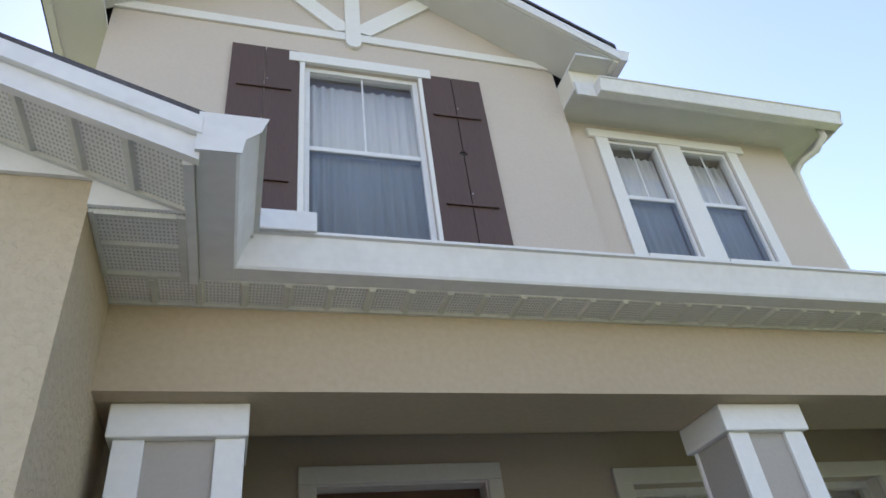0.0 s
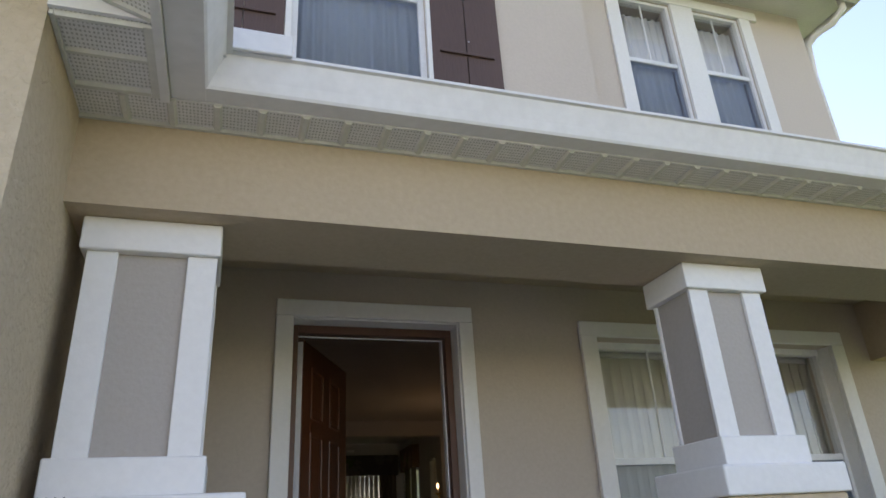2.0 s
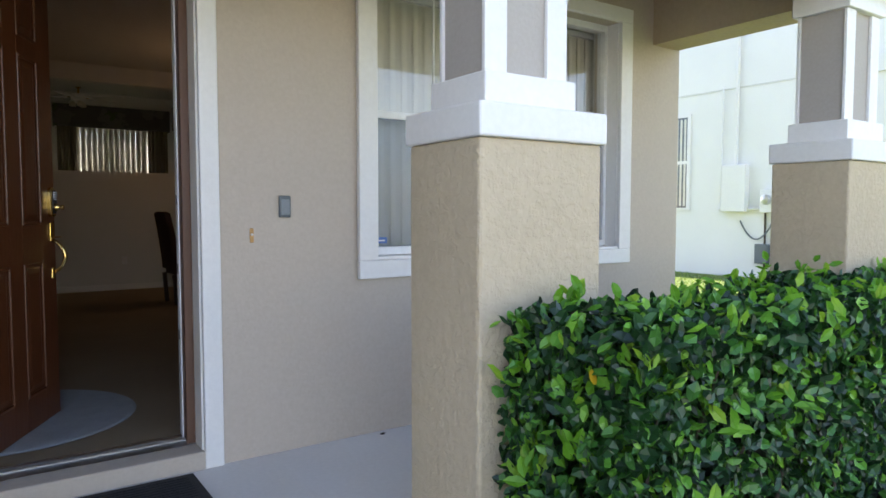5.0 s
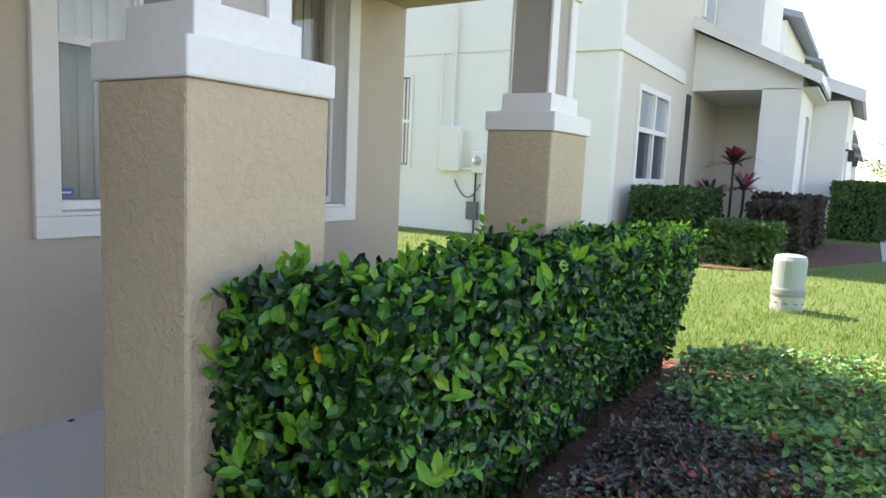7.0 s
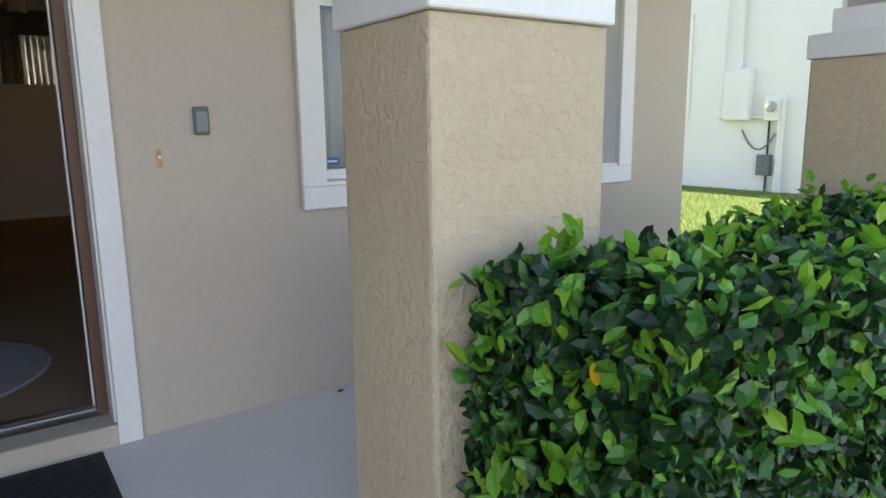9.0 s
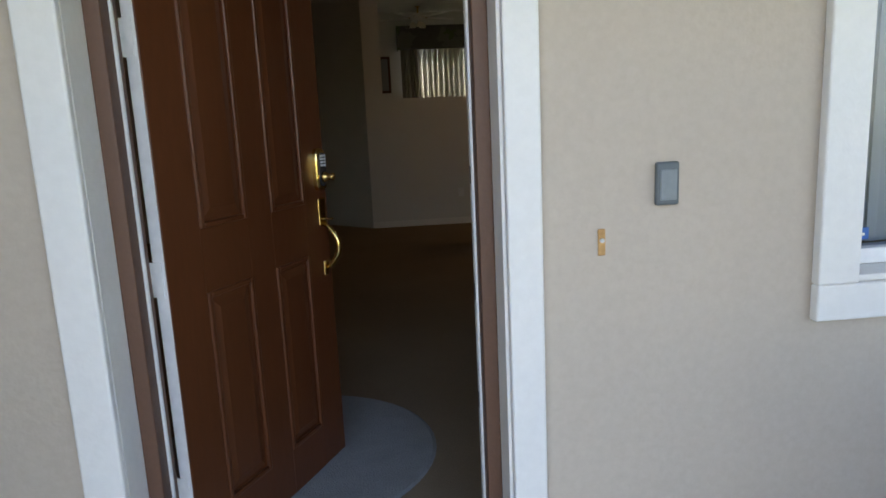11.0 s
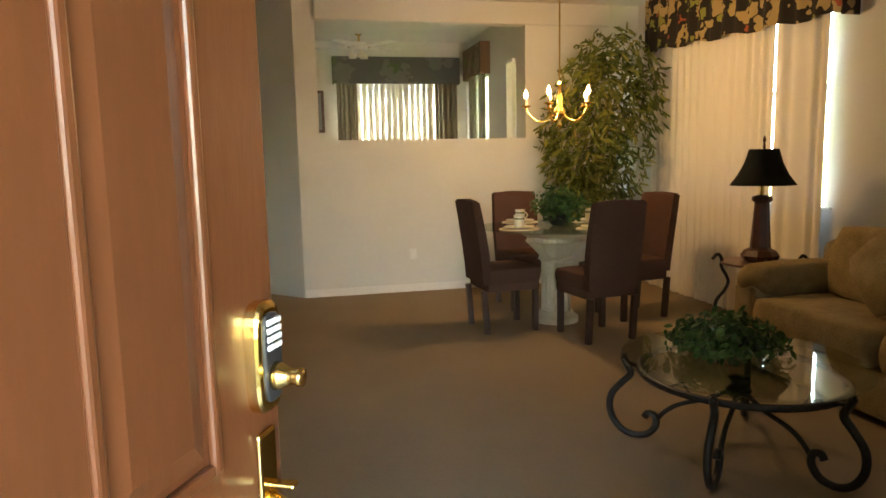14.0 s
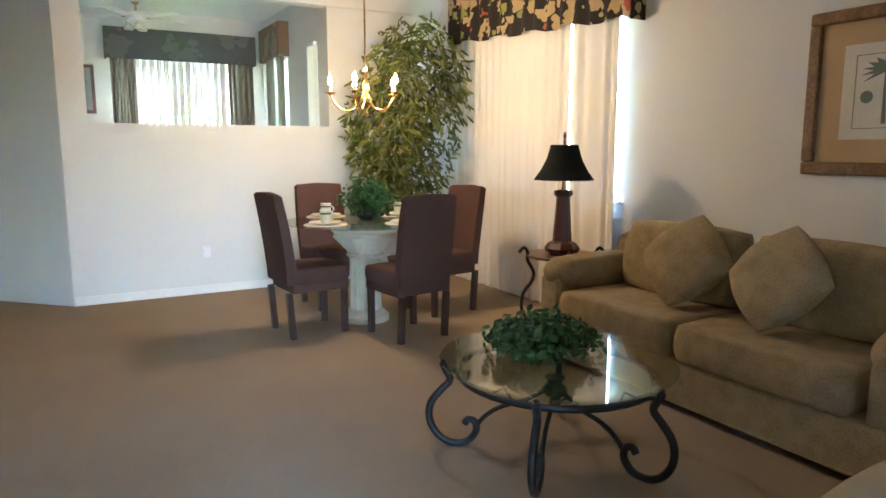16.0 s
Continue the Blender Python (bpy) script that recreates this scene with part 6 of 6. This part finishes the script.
# coffee table of scrolled iron
ct = thing("coffee_table", "round glass coffee table on black scrolled iron legs", "table", pose(3.37, 6.71, FLOOR) @ Matrix.Diagonal((1.03, 1.06, 1, 1)))
g = part("glass_top", lathe(bmesh.new(), [(0.55, 0.445), (0.555, 0.452), (0.55, 0.460)], 64), TABLE_GLASS, ct, "clear glass top")
g.visible_shadow = False
ring = bmesh.new()
tube(ring, [(0.46 * math.cos(2 * math.pi * k / 48), 0.46 * math.sin(2 * math.pi * k / 48), 0.385) for k in range(49)], 0.018, 8)
part("ring", ring, IRON, ct)
part("hub", lathe(bmesh.new(), [(0.05, 0.27), (0.06, 0.30), (0.03, 0.33), (0.05, 0.36)], 16), IRON, ct)


for ang in (150, -75, 222, 48):
    a = radians(ang)
    ca, sa = 0.93 * math.cos(a), 0.93 * math.sin(a)
    prof = [(0.58, 0.43), (0.56, 0.39), (0.54, 0.34), (0.585, 0.29), (0.64, 0.22), (0.645, 0.13), (0.60, 0.05), (0.53, 0.013), (0.45, 0.02), (0.405, 0.07), (0.41, 0.12), (0.445, 0.135), (0.465, 0.11)]
    leg = part("leg", tube(bmesh.new(), flowing([(ca * r_, sa * r_, z_) for r_, z_ in prof]), 0.018, 8), IRON, ct, smooth=True)
    br = [(0.41, 0.09), (0.36, 0.15), (0.28, 0.20), (0.16, 0.235), (0.05, 0.29)]
    part("brace", tube(bmesh.new(), flowing([(ca * r_, sa * r_, z_) for r_, z_ in br]), 0.012, 8), IRON, leg, smooth=True)
    part("glass_rest", tube(bmesh.new(), [(ca * 0.50, sa * 0.50, 0.385), (ca * 0.56, sa * 0.56, 0.40), (ca * 0.58, sa * 0.58, 0.444)], 0.011, 8), IRON, leg)
for k in range(10):
    a = 2 * math.pi * k / 10 + 0.2
    part("vine", tube(bmesh.new(), [(0.46 * math.cos(a), 0.46 * math.sin(a), 0.385), (0.43 * math.cos(a + 0.15), 0.43 * math.sin(a + 0.15), 0.425), (0.46 * math.cos(a + 0.3), 0.46 * math.sin(a + 0.3), 0.385)], 0.006, 6), IRON, ct)
iv = thing("ivy_plant", "trailing green ivy in a low bowl on the coffee table", "plant", pose(3.36, 6.81, FLOOR + 0.461))
part("bowl", lathe(bmesh.new(), [(0.08, 0), (0.13, 0.05), (0.12, 0.08)], 20), IRON, iv)
k = 1100
d = rng.normal(0, 1, (k, 3))
d[:, 2] = np.abs(d[:, 2])
d /= np.linalg.norm(d, axis=1)[:, None]
P = d * rng.uniform(0.08, 0.27, (k, 1)) * np.array([1.1, 1.1, 0.66]) + [0, 0, 0.03]
ob = new("foliage", leaf_mesh("foliage", P, d, rng.uniform(0.03, 0.06, k), IVY, rng, wide=0.8))
ob.parent = iv
tagged(ob, kind="stuff")

# end table and lamp
EX, EY = 4.72, 8.31
et = thing("end_table", "small round end table on black scrolled iron legs", "table", pose(EX, EY, FLOOR))
part("glass_top", lathe(bmesh.new(), [(0.28, 0.63), (0.285, 0.64), (0.28, 0.648)], 40), LAMP_WOOD, et, "dark table top")
for ang in (60, 150, 240, 330):
    a = radians(ang)
    ca, sa = math.cos(a), math.sin(a)
    prof = [(0.34, 0.66), (0.30, 0.70), (0.27, 0.66), (0.27, 0.60), (0.22, 0.50), (0.24, 0.42), (0.30, 0.33), (0.31, 0.20), (0.26, 0.08), (0.28, 0.014), (0.34, 0.02), (0.35, 0.07)]
    part("leg", tube(bmesh.new(), flowing([(ca * r_, sa * r_, z_) for r_, z_ in prof]), 0.013, 8), IRON, et, smooth=True)
tl = thing("table_lamp", "dark wooden table lamp with a black flared shade, unlit", "lamp", pose(EX, EY, FLOOR + 0.649))
part("foot", lathe(bmesh.new(), [(0.10, 0), (0.13, 0.02), (0.14, 0.05), (0.11, 0.09), (0.07, 0.11)], 8), LAMP_WOOD, tl)
part("column", lathe(bmesh.new(), [(0.075, 0.11), (0.062, 0.30), (0.052, 0.45), (0.06, 0.455), (0.075, 0.47), (0.07, 0.50), (0.03, 0.51)], 8), LAMP_WOOD, tl)
part("neck", lathe(bmesh.new(), [(0.014, 0.51), (0.012, 0.60)], 12), BRASS, tl)
part("shade", lathe(bmesh.new(), [(0.235, 0.585), (0.18, 0.66), (0.135, 0.75), (0.105, 0.855), (0.103, 0.855), (0.132, 0.748), (0.176, 0.658), (0.231, 0.585)], 32), SHADE, tl, "black flared shade", smooth=False)
part("finial", lathe(bmesh.new(), [(0.008, 0.855), (0.012, 0.88), (0.006, 0.90), (0.014, 0.925), (0.003, 0.955)], 12), LAMP_WOOD, tl)

# picture
pc = thing("framed_print", "framed palm tree print on a cream mat", "picture", pose(RX - 0.001, 6.235, 1.883))
FRAME = mat("antique_gold_frame", (0.24, 0.14, 0.06), 0.4, 0.2, col2=(0.09, 0.05, 0.022), scale=12, grain=60, bump=0.4)
hw, hh = 0.50, 0.47
for q in ((-hw, hw, -hh, -hh + 0.075), (-hw, hw, hh - 0.075, hh), (-hw, -hw + 0.075, -hh + 0.075, hh - 0.075), (hw - 0.075, hw, -hh + 0.075, hh - 0.075)):
    part("frame", B(-0.04, 0, q[0], q[1], q[2], q[3], 0.012), FRAME, pc)
part("mat_board", B(-0.014, -0.006, -hw + 0.07, hw - 0.07, -hh + 0.07, hh - 0.07), mat("tan_mat_board", (0.48, 0.33, 0.17), 0.9, scale=6, grain=90), pc)
part("print", B(-0.017, -0.0145, -0.29, 0.29, -0.265, 0.265), mat("print_paper", (0.66, 0.62, 0.52), 0.9, scale=5, grain=60), pc)
INK = mat("grey_green_ink", (0.16, 0.18, 0.14), 0.9)
for q in ((-0.22, 0.22, -0.205, -0.201), (-0.22, 0.22, 0.201, 0.205), (-0.22, -0.216, -0.205, 0.205), (0.216, 0.22, -0.205, 0.205)):
    part("ruled_line", B(-0.0185, -0.0172, *q), INK, pc)
part("palm_trunk", prism(bmesh.new(), [(0.062, -0.18), (0.038, -0.18), (0.056, 0.10), (0.064, 0.10)], 'x', -0.0185, -0.0172), INK, pc)
for k in range(11):
    a = radians(-30 + 24 * k)
    q = [(0.06, 0.10), (0.06 + 0.06 * math.cos(a) - 0.012 * math.sin(a), 0.12 + 0.05 * math.sin(a)), (0.06 + 0.13 * math.cos(a), 0.10 + 0.09 * math.sin(a)), (0.06 + 0.06 * math.cos(a) + 0.012 * math.sin(a), 0.10 + 0.04 * math.sin(a))]
    part("palm_frond", prism(bmesh.new(), q, 'x', -0.0186 - 0.00002 * k, -0.0172), INK, pc)
part("seal", lathe(bmesh.new(), [(0.035, 0), (0.035, 0.0012)], 20, pose(-0.0172, 0.15, -0.03, 0, -90)), INK, pc)

# inner mat, outlet
single("entry_rug", lathe(bmesh.new(), [(0.60, 0), (0.615, 0.006), (0.60, 0.013), (0.54, 0.015)], 56), cloth_mat("grey_blue_rug", (0.40, 0.42, 0.43), (0.33, 0.35, 0.36), scale=9, grain=90, bump=0.8), "pale grey oval rug inside the front door", "rug", pose(0.97, 4.90, FLOOR + 0.001))
ou = thing("wall_outlet", "white wall outlet low on the half wall", "outlet", pose(2.55, BACK - 0.001, 0.52))
part("plate", B(-0.038, 0.038, -0.006, 0, -0.058, 0.058, 0.003), VINYL, ou)
for z in (-0.022, 0.022):
    part("socket", B(-0.016, 0.016, -0.008, -0.0055, z - 0.014, z + 0.014, 0.002), TRIM, ou)
structure("baseboard", B(1.335, RX - 0.001, BACK - 0.012, BACK - 0.001, FLOOR, FLOOR + 0.085, 0.003), TRIM, "white baseboard along the half wall", "baseboard")
structure("baseboard_right", B(RX - 0.012, RX - 0.001, IY, BACK - 0.013, FLOOR, FLOOR + 0.085, 0.003), TRIM, "white baseboard along the right wall", "baseboard")

# ---- room behind the half wall ----
GREY_FLORAL = floral_mat("grey_floral_cloth", (0.12, 0.12, 0.12), (0.16, 0.155, 0.15), (0.16, 0.125, 0.12), 4)
BROWN_FLORAL = floral_mat("brown_floral_cloth", (0.22, 0.14, 0.08), (0.30, 0.21, 0.13), (0.28, 0.15, 0.09), 5)
DRAPE_B = cloth_mat("taupe_drape", (0.22, 0.19, 0.14), (0.17, 0.145, 0.105), 0.1, scale=3)
bw = structure("window_7", B(2.10, 2.14, FAR_Y + 0.05, FAR_Y + 0.11, 1.0, 2.75), VINYL, "white framed far room window with vertical blinds", "window")
for q in ((3.38, 3.42, 1.0, 2.75), (2.14, 3.38, 1.0, 1.05), (2.14, 3.38, 2.70, 2.75), (2.735, 2.785, 1.05, 2.70)):
    part("window_frame", B(q[0], q[1], FAR_Y + 0.05, FAR_Y + 0.11, q[2], q[3]), VINYL, bw)
p = part("pane", B(2.14, 3.38, FAR_Y + 0.08, FAR_Y + 0.086, 1.05, 2.70), GLASS, bw)
p.visible_shadow = False
vertical_blind(2.12, 3.42, FAR_Y - 0.05, 1.0, 2.72, 5, "part-open ivory vertical blind in the far room window", 0.0885)
FV = thing("far_valance", "grey floral box valance over the far window", "valance", pose(2.82, FAR_Y - 0.001, 2.70))
part("front", B(-0.93, 0.93, -0.20, -0.185, -0.02, 0.36, 0.006), GREY_FLORAL, FV)
part("return", B(-0.93, -0.915, -0.184, -0.001, -0.02, 0.36), GREY_FLORAL, FV)
part("return", B(0.915, 0.93, -0.184, -0.001, -0.02, 0.36), GREY_FLORAL, FV)
for x0, x1 in ((1.94, 2.23), (3.38, 3.72)):
    single("side_drape", curtain(bmesh.new(), x0, x1, FAR_Y - 0.11, FLOOR + 0.02, 2.78, 5, 0.03), DRAPE_B, "taupe side drape hanging by the far window", "curtain", smooth=True)
sw = structure("window_8", B(FAR_X + 0.05, FAR_X + 0.10, 12.75, 12.79, 1.0, 2.75), VINYL, "white framed side window of the far room", "window")
for q in ((13.46, 13.5, 1.0, 2.75), (12.79, 13.46, 1.0, 1.05), (12.79, 13.46, 2.70, 2.75)):
    part("window_frame", B(FAR_X + 0.05, FAR_X + 0.10, *q), VINYL, sw)
S2 = thing("side_valance", "brown floral box valance on the far room's side wall", "valance", pose(FAR_X - 0.001, 13.12, 2.72))
part("front", B(-0.14, -0.125, -0.46, 0.46, -0.02, 0.40, 0.006), BROWN_FLORAL, S2)
part("return", B(-0.124, -0.001, -0.46, -0.445, -0.02, 0.40), BROWN_FLORAL, S2)
part("return", B(-0.124, -0.001, 0.445, 0.46, -0.02, 0.40), BROWN_FLORAL, S2)
drape("side_drape", 12.70, 13.05, FAR_X - 0.06, FLOOR + 0.02, 2.75, 5, 0.025, DRAPE_B, "taupe side drape hanging by the side window")
drape("side_drape", 13.17, 13.55, FAR_X - 0.06, FLOOR + 0.02, 2.75, 5, 0.025, DRAPE_B, "taupe side drape hanging by the side window")
vertical_blind(0, 0.20, 0, 0, 1.7, 50, "narrow ivory vertical blind in a side opening", 0.09, pose(FAR_X - 0.03, 11.81, 1.0, 0, 0, -90))
cf = thing("ceiling_fan", "white ceiling fan with lamp cups, at rest", "ceiling fan", pose(2.22, 13.2, CEIL))
part("rod", lathe(bmesh.new(), [(0.05, -0.03), (0.015, -0.05), (0.015, -0.14)], 14), BRASS, cf)
part("motor", lathe(bmesh.new(), [(0.05, -0.25), (0.11, -0.23), (0.12, -0.18), (0.10, -0.145), (0.03, -0.13)], 24), TRIM, cf)
for k in range(5):
    a = 72 * k + 20
    bl = part("blade", B(0.16, 0.62, -0.065, 0.065, -0.20, -0.192, 0.003), TRIM, cf)
    bl.matrix_local = pose(0, 0, 0, 0, 0, a)
    part("blade_arm", B(0.09, 0.20, -0.015, 0.015, -0.195, -0.19), BRASS, bl)
for k in range(3):
    a = radians(120 * k + 40)
    part("lamp_cup", lathe(bmesh.new(), [(0.02, -0.26), (0.05, -0.30), (0.055, -0.34)], 14, pose(0.09 * math.cos(a), 0.09 * math.sin(a), 0)), CHINA, cf)
fp = thing("small_frame", "small dark framed picture on the far wall", "picture", pose(1.62, FAR_Y - 0.001, 2.30))
part("frame", B(-0.14, 0.14, -0.02, 0, -0.30, 0.30, 0.006), LAMP_WOOD, fp)
part("print", B(-0.10, 0.10, -0.024, -0.0205, -0.26, 0.26), mat("grey_print", (0.25, 0.26, 0.27), 0.6, scale=9), fp)
